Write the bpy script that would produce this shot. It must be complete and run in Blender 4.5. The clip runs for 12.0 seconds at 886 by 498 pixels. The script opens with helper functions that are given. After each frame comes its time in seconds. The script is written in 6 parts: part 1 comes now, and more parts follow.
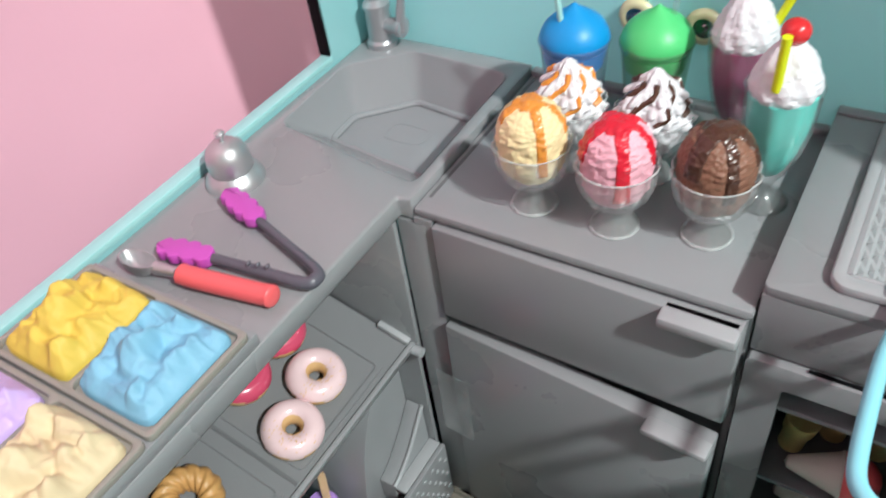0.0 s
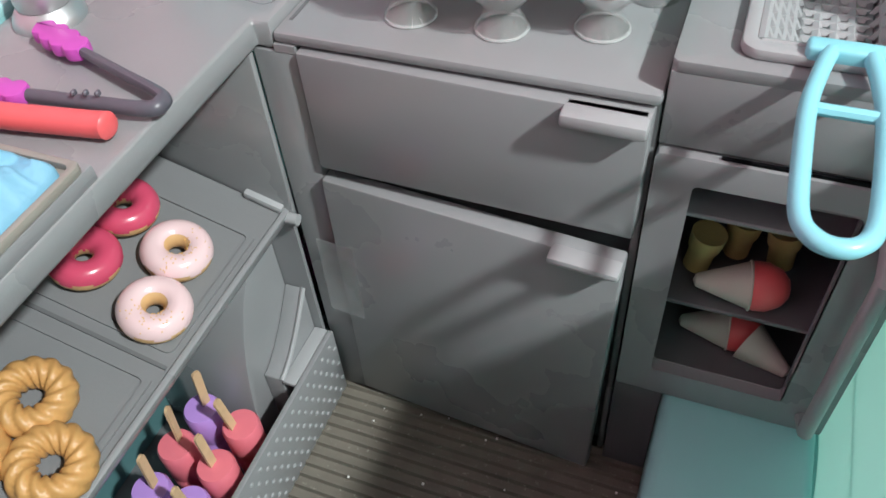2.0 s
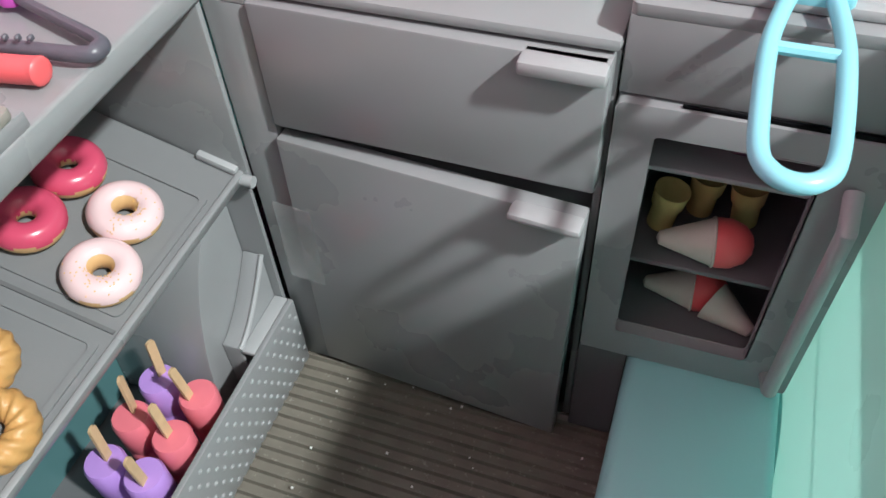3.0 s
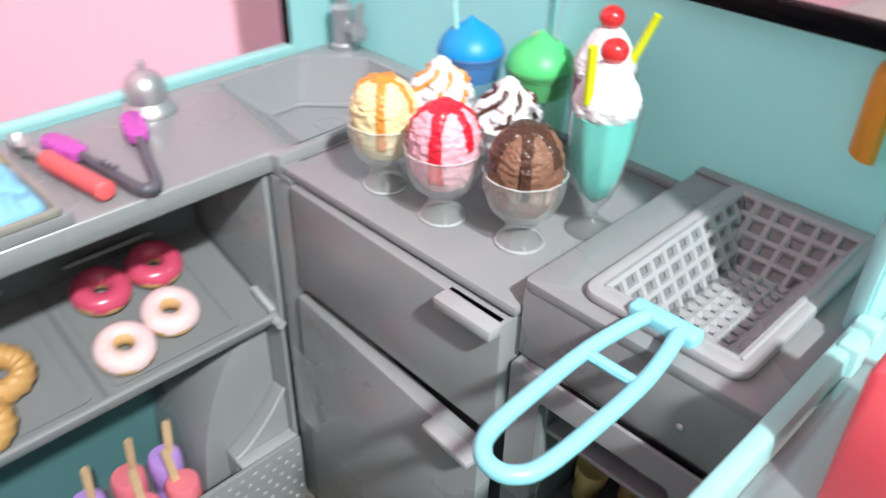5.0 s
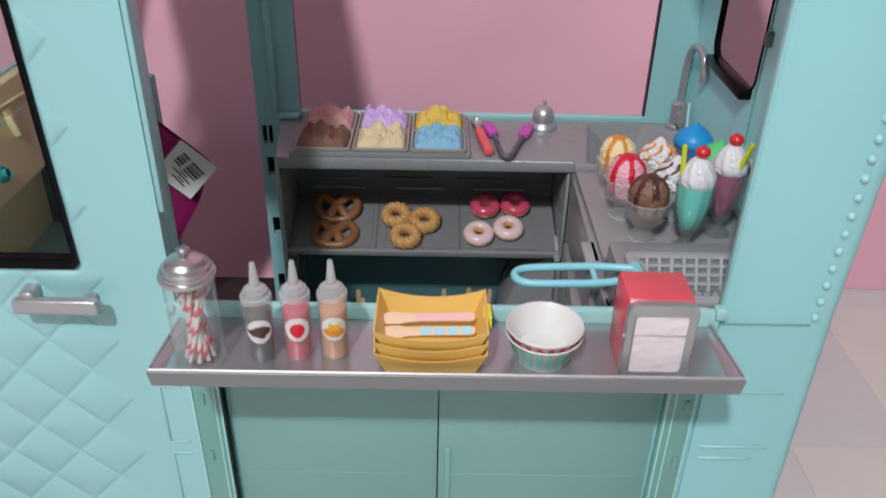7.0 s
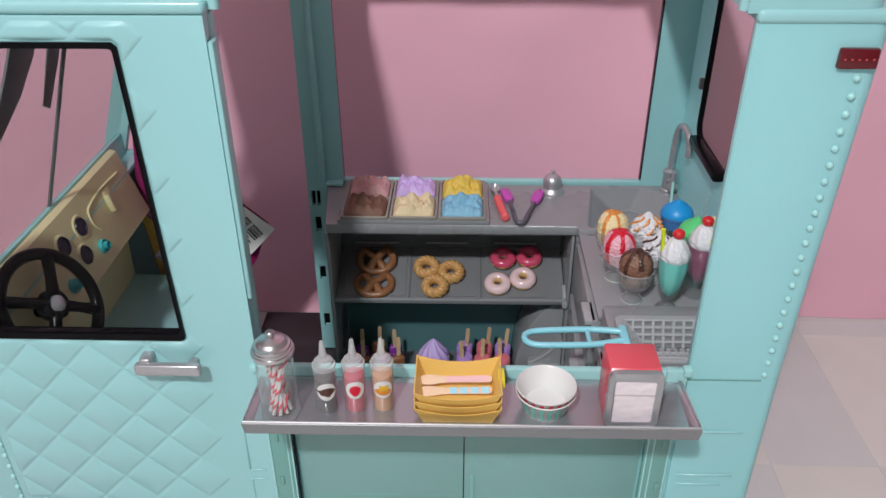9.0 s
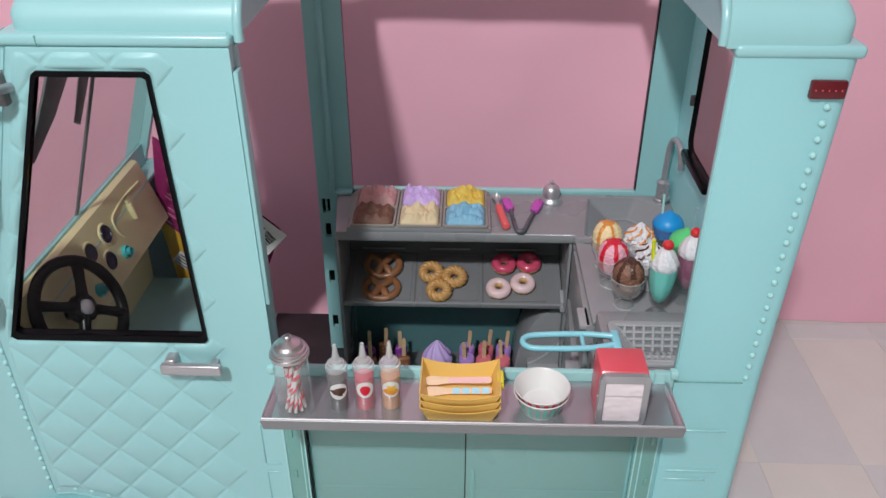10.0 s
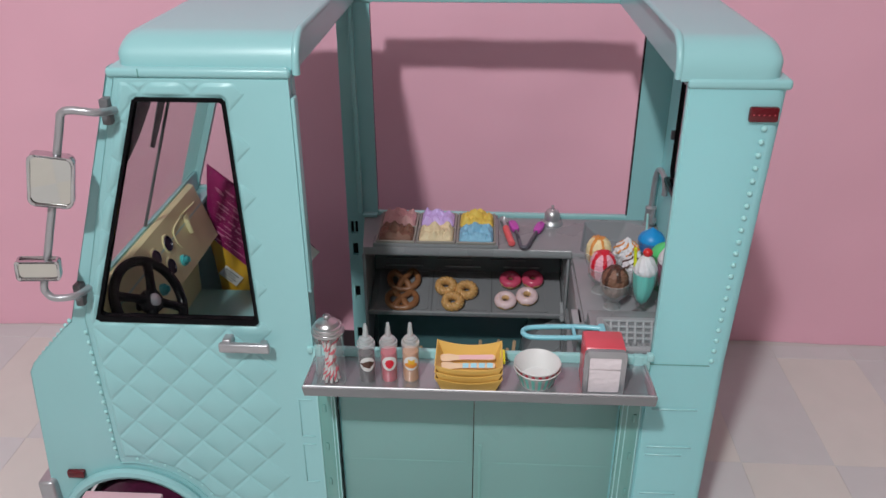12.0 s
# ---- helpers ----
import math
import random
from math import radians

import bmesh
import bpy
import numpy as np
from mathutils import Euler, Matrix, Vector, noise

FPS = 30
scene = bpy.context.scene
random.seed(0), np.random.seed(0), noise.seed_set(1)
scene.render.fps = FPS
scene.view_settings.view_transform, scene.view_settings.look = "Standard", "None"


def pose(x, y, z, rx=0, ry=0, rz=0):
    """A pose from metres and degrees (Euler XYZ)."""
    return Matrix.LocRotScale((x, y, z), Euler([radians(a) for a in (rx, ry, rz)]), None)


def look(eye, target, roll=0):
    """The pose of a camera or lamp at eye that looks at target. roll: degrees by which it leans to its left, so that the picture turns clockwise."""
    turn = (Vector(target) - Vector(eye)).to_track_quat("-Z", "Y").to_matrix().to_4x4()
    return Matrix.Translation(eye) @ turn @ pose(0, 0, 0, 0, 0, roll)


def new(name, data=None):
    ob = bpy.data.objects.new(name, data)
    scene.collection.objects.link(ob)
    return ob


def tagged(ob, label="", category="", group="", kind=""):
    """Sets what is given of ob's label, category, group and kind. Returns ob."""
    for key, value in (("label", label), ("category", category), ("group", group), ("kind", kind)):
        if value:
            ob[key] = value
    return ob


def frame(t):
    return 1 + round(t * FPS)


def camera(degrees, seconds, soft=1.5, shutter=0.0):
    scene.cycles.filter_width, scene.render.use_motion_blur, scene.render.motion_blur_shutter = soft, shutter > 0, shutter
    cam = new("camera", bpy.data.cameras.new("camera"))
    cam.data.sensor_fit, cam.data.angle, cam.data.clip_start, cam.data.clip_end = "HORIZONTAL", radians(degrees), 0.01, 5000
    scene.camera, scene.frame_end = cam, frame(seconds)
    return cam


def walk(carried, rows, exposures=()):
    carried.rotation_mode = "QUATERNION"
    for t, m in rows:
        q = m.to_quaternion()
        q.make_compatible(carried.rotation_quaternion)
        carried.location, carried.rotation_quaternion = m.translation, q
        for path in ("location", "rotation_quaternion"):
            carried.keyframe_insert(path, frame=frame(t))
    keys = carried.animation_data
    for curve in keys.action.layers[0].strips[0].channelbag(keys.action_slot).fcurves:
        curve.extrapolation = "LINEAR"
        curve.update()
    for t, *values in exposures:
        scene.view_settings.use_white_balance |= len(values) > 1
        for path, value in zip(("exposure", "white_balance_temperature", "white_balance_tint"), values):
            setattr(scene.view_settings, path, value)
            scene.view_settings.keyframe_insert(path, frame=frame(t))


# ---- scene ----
cam = camera(58.2, 12.0, shutter=0.3)
PATH = [
    (0, (-0.116, 0.087, 0.623), (1.05, 0.973, -0.739), -9.0),
    (0.5, (-0.121, 0.082, 0.64), (1.196, 0.854, -0.652), -7.8),
    (0.8, (-0.115, 0.078, 0.636), (1.214, 0.832, -0.654), -8.0),
    (1, (-0.116, 0.082, 0.614), (1.234, 0.805, -0.672), -7.0),
    (1.5, (-0.126, 0.078, 0.569), (1.132, 0.7, -0.856), -6.3),
    (2, (-0.131, 0.097, 0.547), (1.105, 0.658, -0.921), -5.1),
    (2.5, (-0.134, 0.103, 0.534), (1.101, 0.606, -0.956), -3.5),
    (2.7, (-0.133, 0.099, 0.53), (1.093, 0.587, -0.974), -3.2),
    (4.3, (-0.12, 0.066, 0.534), (1.298, 0.575, -0.782), -4.2),
    (4.5, (-0.111, 0.063, 0.538), (1.349, 0.591, -0.723), -2.5),
    (4.7, (-0.091, 0.034, 0.538), (1.324, 0.747, -0.683), -1.6),
    (5, (-0.077, -0.053, 0.569), (1.086, 1.114, -0.565), 1.1),
    (5.2, (-0.06, -0.127, 0.565), (0.83, 1.332, -0.474), 3.7),
    (5.5, (-0.052, -0.23, 0.556), (0.564, 1.379, -0.459), 9.2),
    (5.7, (-0.044, -0.289, 0.556), (0.401, 1.369, -0.47), 9.4),
    (6, (-0.038, -0.348, 0.563), (0.228, 1.342, -0.473), 6.5),
    (6.5, (-0.021, -0.427, 0.622), (0.086, 1.286, -0.404), 2.6),
    (7, (-0.008, -0.482, 0.714), (0.007, 1.233, -0.314), 1.2),
    (7.5, (-0.005, -0.511, 0.802), (-0.054, 1.207, -0.221), 0.4),
    (7.7, (-0.016, -0.503, 0.805), (-0.064, 1.216, -0.215), 0.5),
    (9.5, (-0.008, -0.61, 0.882), (-0.053, 1.096, -0.16), -0.4),
    (10, (-0.009, -0.621, 0.896), (-0.063, 1.085, -0.147), -0.1),
    (10.5, (-0.008, -0.634, 0.897), (-0.07, 1.068, -0.151), -0.0),
    (11, (-0.009, -0.658, 0.898), (-0.081, 1.045, -0.148), -0.1),
    (11.5, (-0.011, -0.717, 0.924), (-0.089, 0.997, -0.104), -0.1),
    (12, (0.001, -0.788, 0.92), (-0.097, 0.986, 0.001), -0.2),
]
walk(cam, [(t, look(eye, target, roll)) for t, eye, target, roll in PATH], [
    (0.0, 0.46, 6500, 4), (0.5, 0.52, 6500, 3), (1.0, 0.5, 6500, 4), (1.5, 0.48, 6500, 5), (2.5, 0.72, 6500, 5), (4.3, 0.84, 6500, 6), (5.0, 0.86, 6500, 6),
    (5.5, 0.46, 6500, 9), (6.0, 0.02, 6500, 12), (6.5, -0.20, 6500, 12), (7.0, -0.33, 6500, 12), (7.7, -0.34, 6500, 12), (10.5, -0.33, 6500, 12), (11.5, -0.48, 6500, 12), (12.0, -0.61, 6500, 11),
])

# ---- light ----
world = bpy.data.worlds.new("room_air")
scene.world = world
world.use_nodes = True
world.node_tree.nodes["Background"].inputs[0].default_value = (0.9, 0.95, 1.0, 1)
world.node_tree.nodes["Background"].inputs[1].default_value = 0.05


def lamp(name, eye, target, size, watts, colour):
    data = bpy.data.lights.new(name, "AREA")
    data.shape, data.size, data.energy, data.color = "DISK", size, watts, colour
    ob = new(name, data)
    ob.matrix_world = look(eye, target)
    return ob


lamp("ceiling_lamp", (-0.485, -1.62, 2.36), (-0.2, -0.6, 0), 0.14, 68, (0.95, 0.985, 0.99))
# unseen broad fill, added to brighten the interior and rear wall
lamp("soft_fill_lamp", (-1.3, -1.7, 2.38), (0.1, -0.1, 0.2), 1.6, 13, (0.96, 0.985, 1.0))


# ---- materials ----
def material(name, colour, rough=0.4, metal=0.0, vary=0.06, scale=40.0, bump=0.0, bump_scale=300.0, coat=0.0, island=0.0, subsurface=0.0, dirt=0.0):
    """Paint, plastic or food: a base colour with soft blotches, fine relief and a little uneven gloss."""
    m = bpy.data.materials.new(name)
    m.use_nodes = True
    nt = m.node_tree
    b = nt.nodes["Principled BSDF"]
    n = nt.nodes.new
    link = nt.links.new
    pos = n("ShaderNodeTexCoord")
    blot = n("ShaderNodeTexNoise")
    blot.inputs["Scale"].default_value, blot.inputs["Detail"].default_value = scale, 4
    link(pos.outputs["Object"], blot.inputs["Vector"])
    mix = n("ShaderNodeMix")
    mix.data_type = "RGBA"
    mix.inputs["A"].default_value = (*[max(0.0, c * (1 - vary)) for c in colour], 1)
    mix.inputs["B"].default_value = (*[min(1.0, c * (1 + vary)) for c in colour], 1)
    link(blot.outputs["Fac"], mix.inputs["Factor"])
    out = mix.outputs["Result"]
    if island:
        geo = n("ShaderNodeNewGeometry")
        info = n("ShaderNodeObjectInfo")
        hsv = n("ShaderNodeHueSaturation")
        add = n("ShaderNodeMath")
        add.operation = "ADD"
        link(geo.outputs["Random Per Island"], add.inputs[0])
        link(info.outputs["Random"], add.inputs[1])
        mr = n("ShaderNodeMapRange")
        mr.inputs["From Max"].default_value = 2.0
        mr.inputs["To Min"].default_value, mr.inputs["To Max"].default_value = 1 - island, 1 + island
        link(add.outputs[0], mr.inputs["Value"])
        link(mr.outputs["Result"], hsv.inputs["Value"])
        link(out, hsv.inputs["Color"])
        out = hsv.outputs["Color"]
    if dirt:
        spots = n("ShaderNodeTexNoise")
        spots.inputs["Scale"].default_value, spots.inputs["Detail"].default_value = 260, 6
        link(pos.outputs["Object"], spots.inputs["Vector"])
        ramp = n("ShaderNodeMapRange")
        ramp.inputs["From Min"].default_value, ramp.inputs["From Max"].default_value = 0.62, 0.75
        link(spots.outputs["Fac"], ramp.inputs["Value"])
        mul = n("ShaderNodeMath")
        mul.operation = "MULTIPLY"
        mul.inputs[1].default_value = dirt
        link(ramp.outputs["Result"], mul.inputs[0])
        dm = n("ShaderNodeMix")
        dm.data_type = "RGBA"
        dm.inputs["B"].default_value = (0.45, 0.42, 0.38, 1)
        link(mul.outputs[0], dm.inputs["Factor"])
        link(out, dm.inputs["A"])
        out = dm.outputs["Result"]
    link(out, b.inputs["Base Color"])
    wear = n("ShaderNodeTexNoise")
    wear.inputs["Scale"].default_value, wear.inputs["Detail"].default_value = scale * 0.6, 6
    link(pos.outputs["Object"], wear.inputs["Vector"])
    rr = n("ShaderNodeMapRange")
    rr.inputs["From Min"].default_value, rr.inputs["From Max"].default_value = 0.2, 0.8
    rr.inputs["To Min"].default_value, rr.inputs["To Max"].default_value = rough * 0.9, min(1.0, rough * 1.12)
    link(wear.outputs["Fac"], rr.inputs["Value"])
    link(rr.outputs["Result"], b.inputs["Roughness"])
    b.inputs["Metallic"].default_value = metal
    b.inputs["Coat Weight"].default_value = coat
    b.inputs["Coat Roughness"].default_value = 0.12
    if subsurface:
        b.inputs["Subsurface Weight"].default_value = subsurface
        b.inputs["Subsurface Radius"].default_value = (1.0, 0.7, 0.5)
        b.inputs["Subsurface Scale"].default_value = 0.004
    if bump:
        grain = n("ShaderNodeTexNoise")
        grain.inputs["Scale"].default_value, grain.inputs["Detail"].default_value = bump_scale, 5
        link(pos.outputs["Object"], grain.inputs["Vector"])
        bp = n("ShaderNodeBump")
        bp.inputs["Strength"].default_value, bp.inputs["Distance"].default_value = bump, 0.001
        link(grain.outputs["Fac"], bp.inputs["Height"])
        link(bp.outputs["Normal"], b.inputs["Normal"])
    return m


def clear(name, tint, ior=1.3, rough=0.04, gloss=0.9, haze=0.0):
    """Thin clear plastic: light passes straight through, and the gloss grows towards grazing angles."""
    m = bpy.data.materials.new(name)
    m.use_nodes = True
    nt = m.node_tree
    nt.nodes.clear()
    n, link = nt.nodes.new, nt.links.new
    out = n("ShaderNodeOutputMaterial")
    t = n("ShaderNodeBsdfTransparent")
    t.inputs[0].default_value = (*tint, 1)
    g = n("ShaderNodeBsdfGlossy")
    g.inputs["Roughness"].default_value = rough
    g.inputs["Color"].default_value = (gloss, gloss, gloss, 1)
    lw = n("ShaderNodeLayerWeight")
    lw.inputs["Blend"].default_value = 0.5
    pw = n("ShaderNodeMath")
    pw.operation = "POWER"
    pw.inputs[1].default_value = 3.0
    link(lw.outputs["Facing"], pw.inputs[0])
    f = n("ShaderNodeMapRange")
    f.inputs["To Min"].default_value, f.inputs["To Max"].default_value = (ior - 1) * 0.12, min(0.9, (ior - 1) * 2.0)
    link(pw.outputs[0], f.inputs["Value"])
    mix = n("ShaderNodeMixShader")
    base = t
    if haze:
        d = n("ShaderNodeBsdfDiffuse")
        d.inputs[0].default_value = (0.85, 0.88, 0.88, 1)
        mh = n("ShaderNodeMixShader")
        mh.inputs[0].default_value = haze
        link(t.outputs[0], mh.inputs[1])
        link(d.outputs[0], mh.inputs[2])
        base = mh
    link(f.outputs[0], mix.inputs[0])
    link(base.outputs[0], mix.inputs[1])
    link(g.outputs[0], mix.inputs[2])
    link(mix.outputs[0], out.inputs[0])
    return m


MINT = material("mint_plastic", (0.298, 0.575, 0.592), 0.32, vary=0.03, scale=9, bump=0.05, bump_scale=500, coat=0.15)
MINT_GLOSS = material("glossy_mint_plastic", (0.14, 0.35, 0.32), 0.13, vary=0.05, scale=25, coat=0.5)
MINT_LIGHT = material("light_mint_plastic", (0.36, 0.66, 0.66), 0.3, vary=0.03, scale=20, bump=0.04)
GREY = material("grey_plastic", (0.272, 0.276, 0.288), 0.28, vary=0.06, scale=12, bump=0.06, bump_scale=700, coat=0.2)
SINK = material("satin_grey_plastic", (0.285, 0.29, 0.305), 0.24, vary=0.06, scale=12, bump=0.03, bump_scale=500, coat=0.3)
# dark grey parts, and the shade on the display back and inside the freezer
GREY_DARK = material("dark_and_shaded_grey_plastic", (0.135, 0.137, 0.145), 0.4, vary=0.06, scale=14, bump=0.08, bump_scale=700)
GREY_LIGHT = material("light_grey_plastic", (0.365, 0.37, 0.385), 0.36, vary=0.05, scale=20, bump=0.06)
TRAYGREY = material("warm_grey_tray", (0.30, 0.28, 0.25), 0.42, vary=0.05, scale=30, bump=0.06)
# holds the shade on the pastry shelf and tray side; plain grey on wipers
SHELFGREY = material("mid_and_shaded_grey_plastic", (0.20, 0.203, 0.212), 0.36, vary=0.06, scale=14, bump=0.08, bump_scale=700)
TRAYMETAL = material("metallic_silver_plastic", (0.43, 0.44, 0.46), 0.24, metal=0.7, vary=0.06, scale=30, bump=0.05, bump_scale=900)
SILVER = material("silver_paint", (0.42, 0.42, 0.44), 0.3, metal=0.55, vary=0.05, scale=30, bump=0.06, bump_scale=900)
BRIGHT = material("bright_silver_paint", (0.56, 0.56, 0.575), 0.40, metal=0.8, vary=0.04, scale=60)
LIDMETAL = material("satin_metal_lid", (0.54, 0.54, 0.55), 0.3, metal=1.0, vary=0.05, scale=80)
CHROME = material("chrome", (0.55, 0.55, 0.56), 0.16, metal=1.0, vary=0.03, scale=60)
MIRROR = material("mirror_glass", (0.60, 0.60, 0.57), 0.02, metal=1.0, vary=0.0)
BLACK = material("black_plastic", (0.005, 0.005, 0.006), 0.14, vary=0.1, scale=40)
BLACK.node_tree.nodes["Principled BSDF"].inputs["Specular IOR Level"].default_value = 0.06
# near-black maroon that stands for the shade in the doorway
DOORWAY_SHADE = material("doorway_shade_plastic", (0.035, 0.026, 0.03), 0.5, vary=0.2, scale=40)
RUBBER = material("dark_plum_tyre", (0.075, 0.008, 0.036), 0.4, vary=0.6, scale=160, bump=0.4, bump_scale=260)
PINKWALL = material("pink_wall_paint", (0.86, 0.46, 0.57), 0.75, vary=0.05, scale=2.5, bump=0.12, bump_scale=90)
ROOM = material("pale_room_paint", (0.74, 0.72, 0.69), 0.8, vary=0.03, scale=2)
TILE_GREY = material("grey_floor_tile", (0.640, 0.650, 0.645), 0.35, vary=0.06, scale=14, bump=0.03, island=0.06)
TILE_WARM = material("beige_floor_tile", (0.690, 0.675, 0.630), 0.35, vary=0.06, scale=14, bump=0.03, island=0.06)
GROUT = material("floor_grout", (0.62, 0.61, 0.59), 0.8, vary=0.1, scale=30)
FLOORING = material("dusty_dark_floor", (0.175, 0.158, 0.134), 0.22, vary=0.25, scale=60, bump=0.15, dirt=0.45)
CREAM = material("cream_plastic", (0.74, 0.665, 0.38), 0.32, vary=0.04, scale=20, coat=0.15)
NAVY = material("dark_navy_dial", (0.012, 0.012, 0.035), 0.25, vary=0.1, scale=60)
TEAL = material("teal_plastic", (0.05, 0.46, 0.48), 0.3, vary=0.05)
# mint with the deep shade of the lower bin put into its colour
MINT_SHADED = material("shaded_mint_plastic", (0.085, 0.19, 0.20), 0.4, vary=0.05, scale=20)
CYAN = material("sky_blue_plastic", (0.27, 0.66, 0.76), 0.34, vary=0.03, scale=40, coat=0.1)
REDLAMP = material("dark_red_lens", (0.11, 0.003, 0.008), 0.16, vary=0.3, scale=300, coat=0.15)
MAGENTA = material("magenta_wrapping", (0.28, 0.014, 0.11), 0.3, vary=0.5, scale=60, bump=0.3, bump_scale=80)
PRINTPINK = material("pink_film_print", (0.62, 0.20, 0.36), 0.35, vary=0.2, scale=200)
YELLOWWRAP = material("yellow_wrapping", (0.75, 0.42, 0.03), 0.4, vary=0.1, scale=40)
PAPER = material("white_paper", (0.80, 0.78, 0.76), 0.7, vary=0.03, scale=60, bump=0.15, bump_scale=300)
NAPKIN = material("white_napkin", (0.78, 0.70, 0.73), 0.8, vary=0.04, scale=80, bump=0.25, bump_scale=250)
INK = material("black_ink", (0.02, 0.02, 0.02), 0.6, vary=0.05)
CORAL = material("coral_red_plastic", (0.77, 0.095, 0.125), 0.32, vary=0.04, scale=30, coat=0.15)
CORAL_SOFT = material("coral_handle_plastic", (0.82, 0.125, 0.135), 0.35, vary=0.05, scale=30)
PURPLE = material("magenta_purple_plastic", (0.56, 0.085, 0.47), 0.4, vary=0.05, scale=50)
TONGGREY = material("slate_grey_plastic", (0.105, 0.10, 0.125), 0.38, vary=0.08, scale=50)
BOAT = material("yellow_card_plastic", (0.77, 0.49, 0.13), 0.42, vary=0.05, scale=30, bump=0.1)
WOOD = material("pale_wood", (0.62, 0.42, 0.25), 0.6, vary=0.15, scale=120, bump=0.15, bump_scale=400)
WOODLIGHT = material("light_wooden_spoon", (0.78, 0.56, 0.38), 0.6, vary=0.08, scale=90, bump=0.1)
WHITE = material("white_plastic", (0.70, 0.70, 0.69), 0.38, vary=0.03, scale=40, coat=0.1)
SPRAYGREEN = material("mint_stripe_print", (0.20, 0.62, 0.54), 0.4, vary=0.04)
REDPRINT = material("red_stripe_print", (0.70, 0.07, 0.11), 0.4, vary=0.05)
PINKPRINT = material("pale_pink_print", (0.80, 0.48, 0.48), 0.55, vary=0.05, scale=60)
BLUEPRINT = material("pale_blue_print", (0.36, 0.66, 0.78), 0.55, vary=0.05, scale=60)
LEMON = material("lemon_plastic", (0.85, 0.74, 0.04), 0.35, vary=0.05)
STRAWYELLOW = material("acid_yellow_plastic", (0.72, 0.78, 0.015), 0.3, vary=0.05)
STRAWTEAL = material("pale_teal_plastic", (0.38, 0.70, 0.68), 0.3, vary=0.05)
DOUGH = material("golden_baked_dough", (0.57, 0.31, 0.11), 0.42, vary=0.18, scale=120, bump=0.2, bump_scale=400)
PRETZEL = material("glazed_brown_pretzel", (0.25, 0.105, 0.045), 0.38, vary=0.35, scale=90, bump=0.2, bump_scale=300, coat=0.15)
ICINGPINK = material("pale_pink_icing", (0.83, 0.60, 0.62), 0.22, vary=0.03, scale=60, coat=0.4)
ICINGRED = material("hot_pink_icing", (0.62, 0.075, 0.15), 0.25, vary=0.05, scale=60, coat=0.5)
DONUTBASE = material("donut_dough", (0.68, 0.42, 0.20), 0.5, vary=0.1, scale=80, bump=0.1)
GOLD = material("golden_sprinkle", (0.72, 0.42, 0.14), 0.4, vary=0.1)
ICES = {
    "vanilla": material("vanilla_ice", (0.86, 0.70, 0.40), 0.55, vary=0.08, scale=150, bump=0.5, bump_scale=500),
    "strawberry": material("strawberry_ice", (0.82, 0.42, 0.50), 0.55, vary=0.06, scale=150, bump=0.5, bump_scale=500),
    "chocolate": material("chocolate_ice", (0.235, 0.112, 0.072), 0.5, vary=0.15, scale=150, bump=0.5, bump_scale=500),
}
SAUCES = {
    "vanilla": material("caramel_sauce", (0.72, 0.27, 0.045), 0.30, vary=0.08, scale=100, coat=0.2),
    "strawberry": material("red_sauce", (0.66, 0.012, 0.035), 0.30, vary=0.05, scale=100, coat=0.2),
    "chocolate": material("chocolate_sauce", (0.075, 0.030, 0.018), 0.30, vary=0.1, scale=100, coat=0.2),
}
WHIP = material("whipped_white", (0.74, 0.73, 0.76), 0.45, vary=0.03, scale=150, bump=0.3, bump_scale=350)
CHERRY = material("cherry_red", (0.66, 0.025, 0.03), 0.2, vary=0.06, coat=0.4)
SLUSHBLUE = material("blue_slush", (0.008, 0.29, 0.68), 0.4, vary=0.08, scale=60)
SLUSHGREEN = material("green_slush", (0.10, 0.62, 0.20), 0.4, vary=0.08, scale=60)
SHAKEMINT = material("mint_shake", (0.15, 0.72, 0.63), 0.3, vary=0.05, scale=60)
SHAKEPURPLE = material("plum_shake", (0.34, 0.065, 0.16), 0.3, vary=0.06, scale=60)
CUPBLUE = clear("blue_clear_cup", (0.66, 0.80, 0.90), 1.36, haze=0.08)
CUPGREEN = clear("green_clear_cup", (0.62, 0.84, 0.70), 1.36, haze=0.08)
# the haze share whitens clear glass in place of its bright highlights
GLASS = clear("clear_glass", (0.95, 0.965, 0.965), 1.36, 0.08, haze=0.075)
DISHGLASS = clear("dish_glass", (0.985, 0.99, 0.99), 1.52, 0.06, haze=0.20)
BOTTLE = clear("frosted_bottle", (0.95, 0.955, 0.96), 1.32, 0.15, haze=0.16)
CAP = clear("frosted_cap", (0.94, 0.95, 0.96), 1.36, 0.16, haze=0.34)
# hazed most, so rim and foot ring show painted highlights
GLASSRIM = clear("glass_rim_highlight", (0.96, 0.97, 0.97), 1.42, 0.1, haze=0.34)
PANE = clear("window_pane", (0.90, 0.91, 0.905), 1.07, 0.03, gloss=0.4)
TAPE = clear("clear_tape", (0.93, 0.93, 0.93), 1.25, 0.22, haze=0.10)
